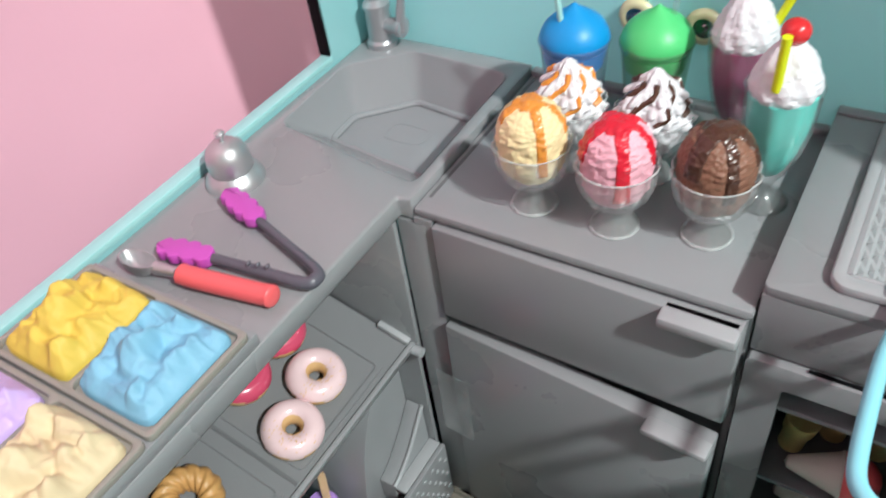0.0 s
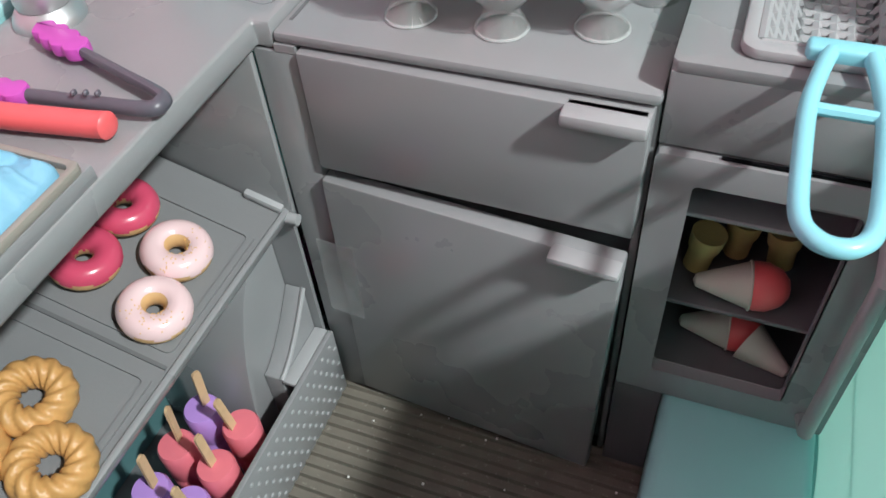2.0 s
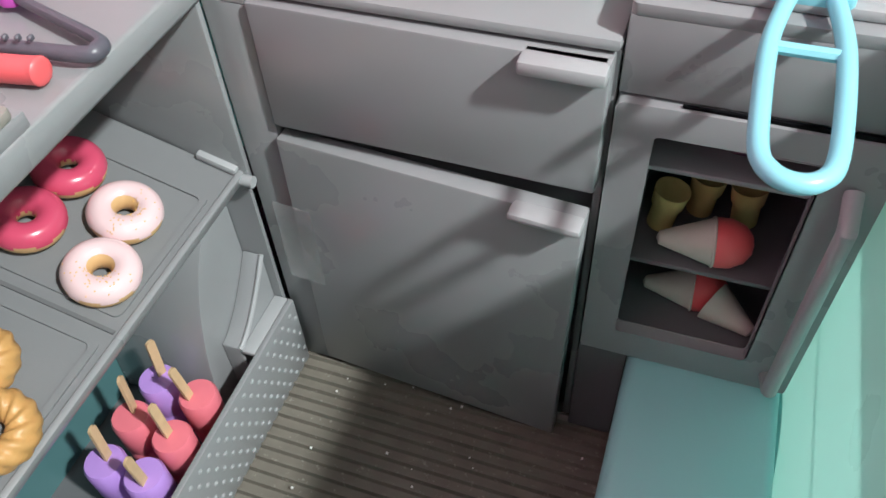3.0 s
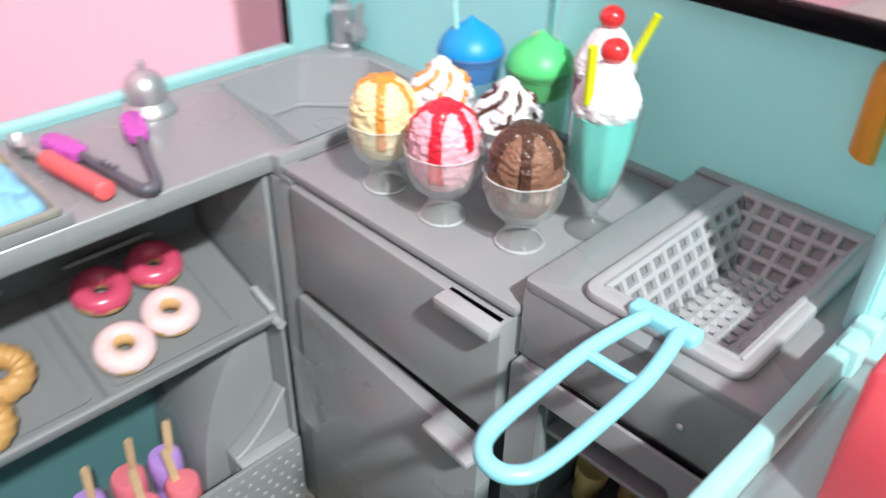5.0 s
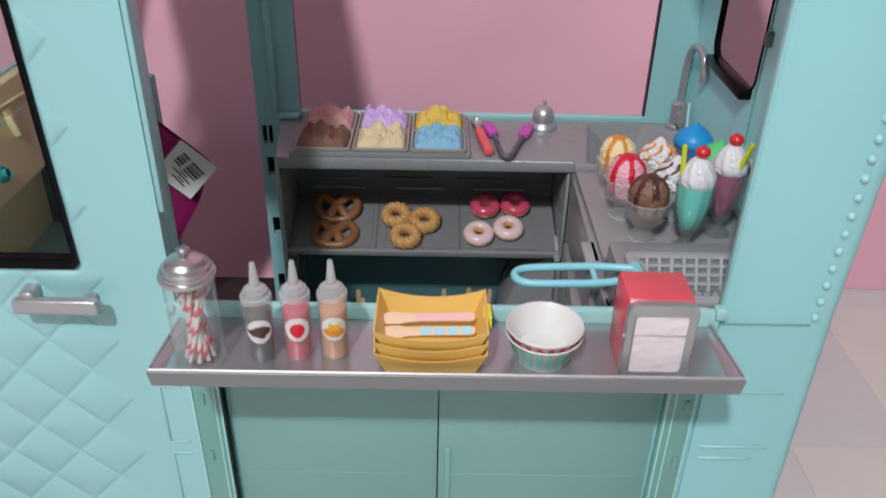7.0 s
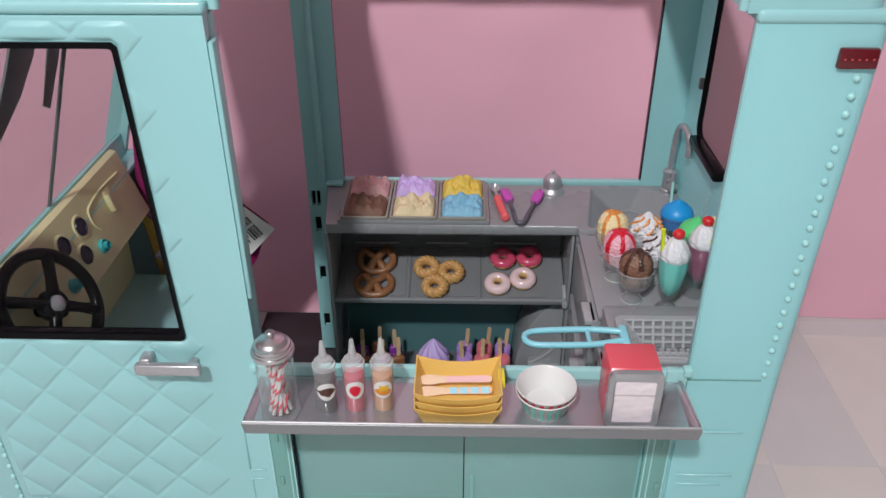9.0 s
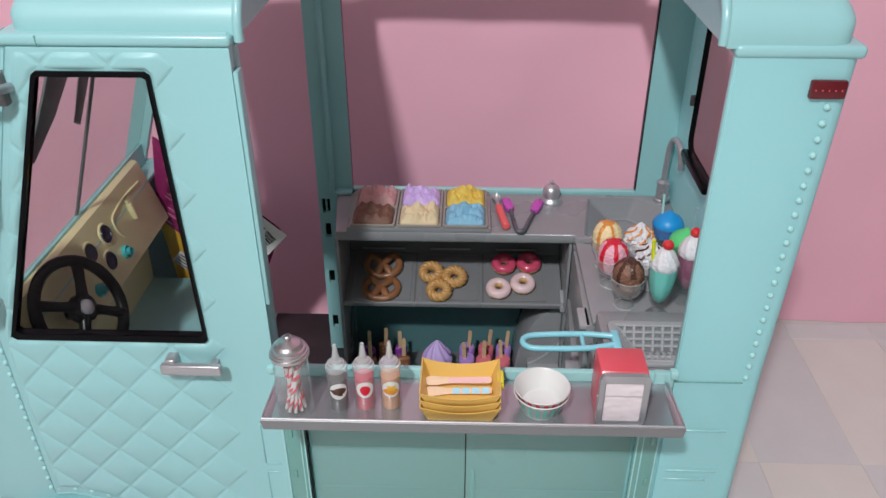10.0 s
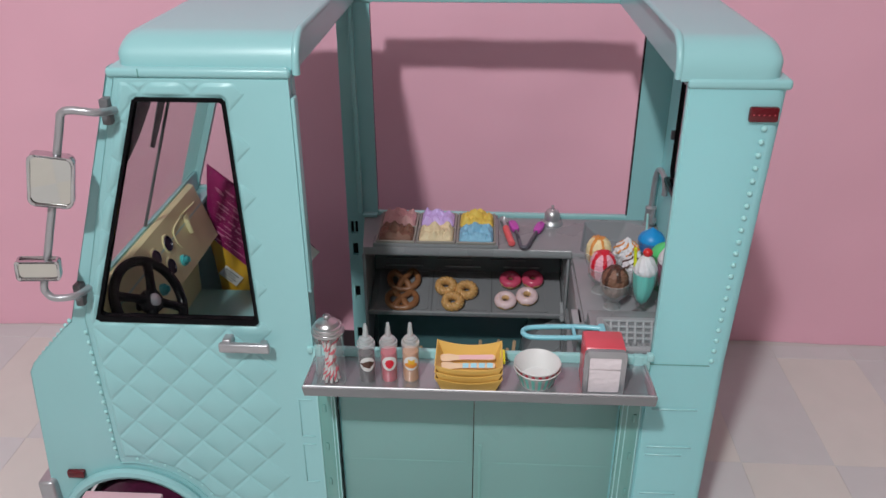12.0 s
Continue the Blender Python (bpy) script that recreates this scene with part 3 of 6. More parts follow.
    add("dash_shelf", box(-0.492, -0.452, 0.012, 0.418, 0.392, 0.40, 0.002), MINT)
    add("windscreen_sill", box(-0.4805, -0.474, 0.0125, 0.4175, 0.4005, 0.4310, 0.001), MINT)
    # windscreen: header, divider, pane
    add("windscreen_header", box(-0.389, -0.372, 0.012, 0.418, 0.694, 0.708, 0.002), MINT)
    add("windscreen_divider", tube([(-0.487, 0.206, 0.402), (-0.386, 0.206, 0.694)], 0.0024, 6), GREY_DARK, "dark grey windscreen divider")

    def on_screen(bm, lift):
        """Leans an upright plate of the plan's front onto the slope of the windscreen."""
        for v in bm.verts:
            v.co.x += -0.487 + lift + (v.co.z - 0.402) * 0.3459
        return bm
    screen = on_screen(prism([(0.0125, 0.4312), (0.4175, 0.4312), (0.4175, 0.6935), (0.0125, 0.6935)], [], -0.0005, 0.0005, "x"), 0.0)
    add("windscreen", screen, PANE, "clear sloping windscreen").visible_shadow = False
    blade_a = [(0.103, 0.690), (0.150, 0.690), (0.141, 0.626), (0.120, 0.593), (0.081, 0.559), (0.069, 0.567), (0.089, 0.628)]
    blade_b = [(0.171, 0.690), (0.200, 0.690), (0.1985, 0.605), (0.190, 0.5545), (0.171, 0.5655)]
    for blade in (blade_a, blade_b):
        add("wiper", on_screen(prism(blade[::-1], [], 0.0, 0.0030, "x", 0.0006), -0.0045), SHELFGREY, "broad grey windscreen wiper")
    # cab roof and rear roof
    add("cab_roof", rounded_cap(-0.378, -0.1935, 0.004, 0.426, 0.7105, 0.745, 0.033, (True, False)), MINT)
    add("roof_ledge", box(-0.388, -0.1965, -0.0046, 0.43, 0.7025, 0.7130, 0.004, 3), MINT)
    add("rear_roof", rounded_cap(0.194, 0.294, 0.0002, 0.426, 0.7042, 0.745, 0.033, (False, True)), MINT)
    add("roof_ledge", box(0.2015, 0.3040, -0.0022, 0.432, 0.6965, 0.7075, 0.004, 3), MINT)
    # a rounded lip follows each roof's edge along the opening
    for x in (-0.1915, 0.1920):
        bend = [(x, 0.0035 + 0.033 * (1 - math.cos(radians(90 * k / 8))), 0.7125 + 0.033 * math.sin(radians(90 * k / 8))) for k in range(9)]
        line = [(x, 0.0035, 0.7060)] + bend + [(x, 0.4300 - p[1], p[2]) for p in bend[::-1]] + [(x, 0.4265, 0.7060)]
        add("roof_lip", tube(line, 0.0042, 10), MINT, "rounded lip along the roof opening")
    add("roof_beam", box(-0.2, 0.2, 0.419, 0.432, 0.7035, 0.744, 0.003), MINT)
    add("roof_seam", box(-0.3535, -0.3525, -0.0050, -0.0042, 0.7035, 0.7120), MINT_GLOSS)
    # rear corner pillar of the serving side
    corner = [(0.2045, 0.0), (0.290, 0.0), (0.2965, 0.002), (0.3005, 0.006), (0.3025, 0.012), (0.303, 0.018), (0.2985, 0.018), (0.2955, 0.008), (0.290, 0.0042), (0.2045, 0.0042)]
    upper = prism(corner, [], 0.3640, 0.7041, "z")
    for v in upper.verts:
        # it grows narrower towards its foot
        v.co.x -= 0.0100 * max(0.0, min(1.0, (v.co.x - 0.2045) / 0.08)) * (0.7041 - v.co.z) / 0.34
    pillar = add("rear_pillar", upper, MINT_SHELL)
    lowest = prism(corner, [], 0.05, 0.3638, "z")
    for v in lowest.verts:
        v.co.x -= 0.0098 * max(0.0, min(1.0, (v.co.x - 0.2045) / 0.08))
    add("lower_corner", lowest, MINT_SHELL)
    add("ridge", box(0.2125, 0.268, -0.0015, 0.001, 0.2965, 0.299, 0.0008, 1), MINT, parent=pillar)
    add("ridge", box(0.2125, 0.268, -0.0015, 0.001, 0.2375, 0.240, 0.0008, 1), MINT, parent=pillar)
    add("ridge", box(0.2125, 0.258, -0.0015, 0.001, 0.2245, 0.227, 0.0008, 1), MINT, parent=pillar)
    add("ridge", box(0.2125, 0.258, -0.0015, 0.001, 0.160, 0.1625, 0.0008, 1), MINT, parent=pillar)
    add("seam", box(0.201, 0.272, -0.0008, 0.001, 0.3635, 0.3645), MINT_GLOSS, parent=pillar)
    add("pillar_edge", box(0.2025, 0.207, 0.001, 0.0075, 0.37, 0.70, 0.0015), MINT)
    add("catch", box(0.1975, 0.206, -0.0065, 0.003, 0.3705, 0.380, 0.002), MINT_LIGHT)
    add("catch", box(-0.206, -0.1985, -0.0085, 0.003, 0.3705, 0.379, 0.002), MINT_LIGHT)
    add("rear_lamp", box(0.2655, 0.2945, -0.0045, 0.002, 0.6645, 0.6800, 0.0018), REDLAMP, "dark red rear marker lamp")
    for i in range(9):
        add("lamp_dot", ball(0.0008, (0.2695 + 0.0026 * i, -0.0046, 0.6722), 1), REDLAMP if i % 2 else CORAL)
    # lower side: recess panels, slots of the folding legs
    lower = add("lower_panel", prism([(-0.2, 0.06), (0.286, 0.06), (0.286, 0.366), (-0.2, 0.366)], [[(-0.17, 0.075), (0.17, 0.075), (0.17, 0.354), (-0.17, 0.354)]], 0.0027, 0.0042, "y"), MINT_SHELL)
    for x0, x1 in ((-0.172, -0.0052), (-0.0040, 0.172)):
        p = add("sliding_panel", box(x0, x1, 0.0008, 0.0026, 0.07, 0.3545, 0.0006), MINT_THIN, "mint sliding panel with raised border", lower)
        add("panel_border", box(x0 + 0.008, x1 - 0.006, 0.0000, 0.0010, 0.2625, 0.2645, 0.0005, 1), MINT_THIN, parent=lower)
        add("panel_border", box(x0 + 0.008, x1 - 0.006, 0.0000, 0.0010, 0.2005, 0.2025, 0.0005, 1), MINT_THIN, parent=lower)
    add("panel_handle", box(0.0015, 0.0060, -0.0012, 0.0010, 0.12, 0.232, 0.001), MINT_THIN, parent=lower)
    add("arch_lip", tube([(0.128 + 0.058 * math.cos(radians(a)), 0.001, 0.08 + 0.055 * math.sin(radians(a))) for a in range(0, 181, 9)], 0.004, 8), MINT_LIGHT, "mint lip of the rear wheel arch")
    for s, x in ((-1, -0.1875), (1, 0.1885)):
        strip = add("leg_channel", box(x - 0.0125, x + 0.0105, -0.004, 0.0026, 0.055, 0.3545, 0.002), MINT_GLOSS, "glossy green channel for the shelf bracket")
        add("rail", box(x - s * 0.013 - (0.0007 if s < 0 else 0.0012), x - s * 0.013 + (0.0007 if s < 0 else 0.0012), -0.005, 0.0026, 0.055, 0.3545, 0.001), BLACK if s < 0 else MINT_GLOSS, parent=strip)
        for z in (0.328, 0.286, 0.225, 0.165):
            add("nub", box(x + s * 0.004 - 0.0022, x + s * 0.004 + 0.0022, -0.0058, -0.0032, z - 0.006, z + 0.006, 0.0014), MINT_GLOSS, parent=strip)
        for dx in (-0.0118, 0.0098):
            add("rail", box(x + dx - 0.0009, x + dx + 0.0009, -0.0052, 0.0026, 0.055, 0.3545, 0.0006), MINT_LIGHT, "light edge of the channel", strip)
        add("rail", box(x - s * 0.0055 - 0.0007, x - s * 0.0055 + 0.0007, -0.0046, 0.0026, 0.055, 0.3545, 0.0004), MINT_LIGHT, parent=strip)
    # low ridges on the plain strip beside the cab door
    for z in (0.298, 0.2395, 0.2265, 0.163):
        add("ridge", box(-0.2235, -0.2065, -0.0048, -0.003, z - 0.0012, z + 0.0012, 0.0007, 1), MINT)
    for z0, z1 in ((0.2395, 0.298), (0.163, 0.2265)):
        add("ridge", box(-0.2246, -0.2224, -0.0048, -0.003, z0, z1, 0.0007, 1), MINT)
    # sill under the serving opening
    sill = add("sill", box(-0.2, 0.203, -0.004, 0.0040, 0.3555, 0.3765, 0.0025), MINT_LIGHT, "light mint sill of the serving opening")
    for x in (-0.195, -0.018, 0.015, 0.188):
        add("sill_clip", box(x - 0.006, x + 0.006, -0.0065, 0.002, 0.352, 0.3785, 0.0018), MINT_LIGHT, parent=sill)
    # back wall: window and doorway, strip with slots
    wall = [(-0.2290, 0.06), (0.288, 0.06), (0.288, 0.7065), (-0.2265, 0.7065)]
    slots = [[(x - w, z - 0.012), (x + w, z - 0.012), (x + w, z + 0.012), (x - w, z + 0.012)] for x, w, z in ((-0.2205, 0.0026, 0.330), (-0.2135, 0.0026, 0.330), (-0.217, 0.0045, 0.288), (-0.2175, 0.0045, 0.203), (-0.218, 0.0045, 0.116))]
    add("back_wall", prism(wall, [rounded(-0.175, 0.2397, 0.3600, 0.703, 0.004, 2)] + slots, 0.424, 0.4325, "y"), MINT)
    add("corner_ledge", box(-0.1998, -0.1752, 0.4100, 0.4238, 0.3560, 0.3606, 0.001), MINT, "small mint ledge beside the back opening")
    add("back_wall_rib", box(-0.207, -0.200, 0.412, 0.425, 0.36, 0.70, 0.002), MINT)
    for z in (0.330, 0.288, 0.203, 0.116):
        add("slot_backing", box(-0.226, -0.209, 0.4335, 0.4365, z - 0.014, z + 0.014), BLACK)
    add("back_ledge", box(-0.1745, 0.2392, 0.4237, 0.4328, 0.3561, 0.3608, 0.0008), MINT_LIGHT, "light mint ledge under the back opening")
    add("back_strip", box(0.2380, 0.2396, 0.4250, 0.4334, 0.3612, 0.702), BLACK, "black edge strip of the back opening")
    add("back_strip", box(-0.176, -0.1745, 0.425, 0.4320, 0.3615, 0.702), MAGENTA, "thin dark edge strip of the back opening")
    # rear wall with two windows
    w1, w2 = rounded(0.232, 0.362, 0.458, 0.688, 0.016, 5), rounded(0.03, 0.160, 0.458, 0.688, 0.016, 5)
    add("rear_wall", prism([(0.018, 0.05), (0.43, 0.05), (0.43, 0.704), (0.012, 0.704)], [w1, w2], 0.286, 0.2902, "x", 0.0), MINT_SHELL)
    for w, bar in ((w1, (0.236, 0.352)), (w2, (0.04, 0.152))):
        my = sum(p for p, _ in w) / len(w)
        inner = [(my + (p - my) * 0.972, 0.573 + (q - 0.573) * 0.984) for p, q in w]
        add("rear_window_frame", prism(w, [inner], 0.2845, 0.2912, "x"), BLACK, "black rear window frame")
        add("rear_pane", prism(w, [], 0.2875, 0.2885, "x"), PANE, "clear rear window pane").visible_shadow = False
        add("window_ledge", box(0.274, 0.287, *bar, 0.452, 0.4625, 0.003), BLACK, "black bar under the rear window")
    for y, z in ((0.219, 0.516), (0.221, 0.61), (0.366, 0.523), (0.366, 0.635)):
        add("window_clip", box(0.280, 0.288, y - 0.003, y + 0.003, z - 0.007, z + 0.007, 0.0015), GREY_DARK)
    add("rear_door_gap", box(0.2845, 0.2865, 0.2245, 0.2258, 0.365, 0.694), MINT_GLOSS, "thin gap between the rear doors")
    for y in (0.229, 0.191):
        w = add("latch_wheel", moved(torus(0.0072, 0.0036, 24, 10, 0.8), Matrix.Translation((0.2825, y, 0.401)) @ Matrix.Rotation(radians(90), 4, "Y")), BEARING, "cream latch wheel")
        hub = moved(lathe([(0, -0.0028), (0.0062, -0.0026), (0.0062, 0.001), (0.0045, 0.0012), (0.0042, 0.0004), (0.0022, 0.0004), (0.002, 0.0018), (0, 0.002)], 20), Matrix.Translation((0.281, y, 0.401)) @ Matrix.Rotation(radians(-90), 4, "Y"))
        add("hub", hub, CHROME, "steel hub", w)
    add("hook", tube(curve([(0.286, 0.0415, 0.445), (0.281, 0.0415, 0.44), (0.280, 0.0415, 0.425), (0.281, 0.0415, 0.404)]), 0.009, 10, flat=0.5), ORANGE, "orange plastic tag on the rear wall")
    # bottom, inner front wall, wheel housing
    add("base_plate", box(-0.57, 0.297, 0.0, 0.43, 0.046, 0.0545), GREY_DARK)
    add("wheel_housing", box(0.038, 0.285, 0.0048, 0.0890, 0.055, 0.1470, 0.007, 3), MINT)
    # ridged floor
    ridge = []
    x = -0.2
    while x < 0.139:
        ridge += [(x, 0.0555), (x + 0.0052, 0.0555), (x + 0.0060, 0.0592), (x + 0.0074, 0.0592)]
        x += 0.0082
    ridge += [(0.139, 0.0555), (0.139, 0.0535), (-0.2, 0.0535)]
    add("ridged_floor", prism(ridge, [], 0.0048, 0.423, "y"), FLOORING, "dusty dark ridged floor")
    rf = random.Random(12)
    fleck = None
    for _ in range(60):
        fx, fy, fs = rf.uniform(-0.1, 0.136), rf.uniform(0.09, 0.29), rf.uniform(0.0003, 0.0008)
        fleck = join(fleck, box(fx - fs, fx + fs, fy - fs, fy + fs, 0.0590, 0.0600))
    tagged(add("dust_flecks", fleck, PAPER, "pale flecks of dust"), kind="stuff")
    # cab floor and an added step behind it, coloured as shade
    add("cab_floor", box(-0.345, -0.2005, 0.0125, 0.43, 0.0545, 0.0575), DOORWAY_SHADE)
    add("shade_step", box(-0.345, -0.205, 0.4305, 0.535, 0.02, 0.05, 0.003), DOORWAY_SHADE, "added step, coloured as the shade behind the doorway")
    # wheels
    for cx, y0 in ((ARCH[0], 0.004), (0.128, 0.030), (ARCH[0], 0.37), (0.2115, 0.366)):
        tyre = moved(lathe([(0.045, 0.0), (0.062, -0.002), (0.070, 0.004), (0.0725, 0.012), (0.0725, 0.034), (0.069, 0.042), (0.045, 0.044)], 40), Matrix.Translation((cx, y0 + 0.046, 0.0725)) @ Matrix.Rotation(radians(90), 4, "X"))
        wheel = add("wheel", tyre, RUBBER, "dark plum toy tyre with magenta hub")
        add("hub", moved(lathe([(0, 0.040), (0.02, 0.040), (0.03, 0.034), (0.046, 0.036), (0.047, 0.008), (0, 0.008)], 32), Matrix.Translation((cx, y0 + 0.046, 0.0725)) @ Matrix.Rotation(radians(90), 4, "X")), MAGENTA, "magenta hub", wheel)
    return t


def build_cab_inside():
    d = thing("dashboard", (-0.46, 0.215, 0.2), "cream plastic dashboard with dials and teal knobs", "dashboard")

    def add(name, bm, mat, label="", parent=None):
        return part(name, bm, mat, parent or d, label, at="world")

    prof = [(-0.488, 0.386), (-0.483, 0.412), (-0.477, 0.425), (-0.469, 0.431), (-0.462, 0.428), (-0.434, 0.342), (-0.438, 0.336), (-0.474, 0.335), (-0.478, 0.20), (-0.492, 0.20)]
    add("body", prism(prof, [], 0.016, 0.366, "y", 0.002), CREAM)
    face = Vector((0.022, 0, -0.072)).normalized()
    out = Vector((0.072, 0, 0.022)).normalized()

    def on(y, s, lift=0.0):
        """A place on the sloping front: y, and how far down from its upper edge."""
        return Vector((-0.457, y, 0.412)) + face * s + out * lift
    turn = out.to_track_quat("Z", "Y").to_matrix().to_4x4()

    def disc(y, s, r, mat, name, label, parent=None, high=0.002):
        b = lathe([(r * 1.04, -0.001), (r * 1.02, high * 0.6), (r * 0.94, high * 1.15), (r * 0.84, high * 1.1), (r * 0.8, high * 0.6), (0, high * 0.6)], 24)
        return add(name, moved(b, Matrix.Translation(on(y, s)) @ turn), mat, label, parent)
    for y, s in ((0.214, 0.013), (0.169, 0.013), (0.195, 0.041)):
        g = disc(y, s, 0.0142, CREAM, "dial_ring", "cream ring of a dial")
        disc(y, s, 0.0112, NAVY, "dial", "dark navy dial", g, 0.0028)
    for y, s in ((0.231, 0.051), (0.146, 0.052)):
        k = disc(y, s, 0.0085, TEAL, "knob", "teal knob", high=0.005)
        disc(y, s, 0.005, TEAL, "knob_cap", "", k, 0.009)
    # glove box outline and latch
    rail = curve([on(0.246, 0.036, 0.001), on(0.239, 0.024, 0.001), on(0.242, 0.008, 0.001), on(0.262, 0.003, 0.001), on(0.29, 0.001, 0.001), on(0.338, 0.003, 0.001)], 5)
    add("glove_box_edge", tube(rail, 0.0017, 6), CREAM)
    latch = add("glove_box_latch", moved(box(-0.0075, 0.0075, -0.010, 0.010, 0, 0.0045, 0.0018), Matrix.Translation(on(0.293, 0.014)) @ turn), CREAM)
    add("latch_hook", moved(box(-0.0030, 0.0030, -0.011, 0.011, 0, 0.0075, 0.0018), Matrix.Translation(on(0.287, 0.022)) @ turn), CREAM, "", latch)
    add("lower_edge", tube([on(0.018, 0.0735, -0.001), on(0.365, 0.0735, -0.001)], 0.0024, 8), CREAM)

    w = thing("steering_wheel", (-0.425, 0.085, 0.30), "black four-spoke toy steering wheel with grey hub", "steering wheel")
    c = Vector((-0.4265, 0.074, 0.387))
    axis = Vector((0.86, -0.17, 0.48)).normalized()
    m = Matrix.Translation(c) @ axis.to_track_quat("Z", "Y").to_matrix().to_4x4()

    def wadd(name, bm, mat, label=""):
        return part(name, moved(bm, m), mat, w, label, at="world")
    wadd("rim", torus(0.0560, 0.0066, 48, 12), BLACK)
    for k in range(4):
        a = radians(90 * k + 50)
        ca, sa = math.cos(a), math.sin(a)
        wadd("spoke", tube([(0.008 * ca, 0.008 * sa, 0.0045), (0.030 * ca, 0.030 * sa, 0.0030), (0.0545 * ca, 0.0545 * sa, 0)], [0.0068, 0.0056, 0.0066], 10), BLACK)
    wadd("hub", lathe([(0, 0.0135), (0.0055, 0.013), (0.0085, 0.011), (0.009, 0.004), (0.0, 0.003)], 24), SILVER, "grey hub")
    wadd("hub_ring", lathe([(0.0092, 0.0095), (0.0125, 0.0102), (0.0160, 0.0075), (0.0170, 0.000), (0.0140, -0.006), (0, -0.006)], 24), BLACK)
    wadd("column", lathe([(0.006, -0.05), (0.006, -0.004), (0, -0.004)], 14), BLACK)
    # cab floor step
    s = thing("cab_seat_base", (-0.36, 0.215, 0.055), "mint moulded cab floor and seat base", "cab floor")
    part("floor_step", box(-0.487, -0.345, 0.026, 0.370, 0.056, 0.235, 0.006, 3), MINT, s, at="world")
    part("low_ledge", box(-0.487, -0.345, 0.3705, 0.4175, 0.056, 0.172, 0.004), MINT, s, at="world")
    # the wrapped packet with its tag
    b = thing("wrapped_packet", (-0.37, 0.385, 0.19), "magenta and yellow wrapped packet with a white barcode tag", "packet")
    # it leans on one corner against the far side: p along its upper edge, q down its short edge
    q = Matrix.Translation((-0.271, 0.385, 0.309)) @ Matrix.Rotation(radians(42), 4, "Y")

    def pk(u, v, side, v0, v1, cut):
        """cut: where along the packet this film begins and ends; 0 is its lower end, 1 its upper edge."""
        w = v0 + (v1 - v0) * v
        long = 0.226 - 0.69 * (w - 0.005) if w < 0.1065 else 0.156 - 1.1 * (w - 0.1065)
        short = 0.007 - 0.375 * (w - 0.005) if w < 0.062 else -0.0144 - 0.18 * (w - 0.062)
        k = cut[0] + (cut[1] - cut[0]) * u
        x, z = -(short + (long - short) * k), -w
        full = math.sin(math.pi * k) ** 0.5 * math.sin(math.pi * min(1, w / 0.19)) ** 0.5
        return (x, side * (0.0095 * full + 0.0012) + 0.0026 * rnd((x * 30, z * 30, side), 1.2) * full, z)
    for name, span, mat, lab in (("upper_wrap", (0.005, 0.1065, (0, 1)), MAGENTA, "magenta film"), ("lower_wrap", (0.107, 0.184, (0.42, 1)), YELLOWWRAP, "yellow film"), ("end_wrap", (0.107, 0.184, (0, 0.415)), MAGENTA, "folded magenta end")):
        bm = sheet(28, 16, lambda u, v: pk(u, v, 1, *span))
        bm = sheet(28, 16, lambda u, v: pk(u, v, -1, *span), bm)
        bmesh.ops.remove_doubles(bm, verts=bm.verts, dist=0.0005)
        part(name, moved(bm, q), mat, b, lab, at="world")
    rp = random.Random(4)
    for k in range(9):
        z0 = -0.020 - 0.0095 * k
        x0 = -0.195 - 0.66 * (z0 + 0.020) + rp.uniform(0.0, 0.008)
        for _ in range(3):
            wide = rp.uniform(0.010, 0.030)
            part("print", moved(box(x0, x0 + wide, -0.0132, -0.0118, z0, z0 + rp.uniform(0.0012, 0.0024)), q @ Matrix.Rotation(radians(rp.uniform(-1.5, 1.5)), 4, "Y")), PRINTPINK, b, "pale scribble printed on the film", at="world")
            x0 += wide + rp.uniform(0.003, 0.010)
    patch = part("print_patch", moved(box(-0.098, -0.062, -0.0142, -0.0128, -0.150, -0.128, 0.0005, 1), q), PAPER, b, "white patch printed on the yellow film", at="world")
    for k in range(4):
        part("bar", moved(box(-0.095, -0.068 - 0.004 * (k % 2), -0.0148, -0.0140, -0.134 - 0.0045 * k, -0.1325 - 0.0045 * k), q), INK, patch, at="world")
    tag = q @ Matrix.Translation((-0.0235, -0.0135, -0.0265))
    tg = part("tag", moved(box(-0.026, 0.026, -0.0008, 0.0008, -0.0285, 0.0285, 0.0006, 1), tag), PAPER, b, "white card tag", at="world")
    up = tag @ Matrix.Rotation(radians(-78), 4, "Y")
    for i, wd in enumerate((0.0012, 0.0006, 0.0018, 0.0008, 0.0014, 0.0006, 0.001, 0.0018)):
        for z0, z1 in ((-0.016, 0.003), (0.007, 0.018)):
            part("bar", moved(box(-0.002 + 0.0022 * i, -0.002 + 0.0022 * i + wd, -0.0013, -0.0007, z0, z1), up), INK, tg, at="world")
    for k, (z0, z1) in enumerate(((-0.014, 0.006), (-0.010, 0.000), (-0.016, 0.012), (-0.008, 0.004))):
        part("bar", moved(box(-0.017 + 0.0036 * k, -0.0155 + 0.0036 * k, -0.0013, -0.0007, z0, z1), up), INK, tg, at="world")


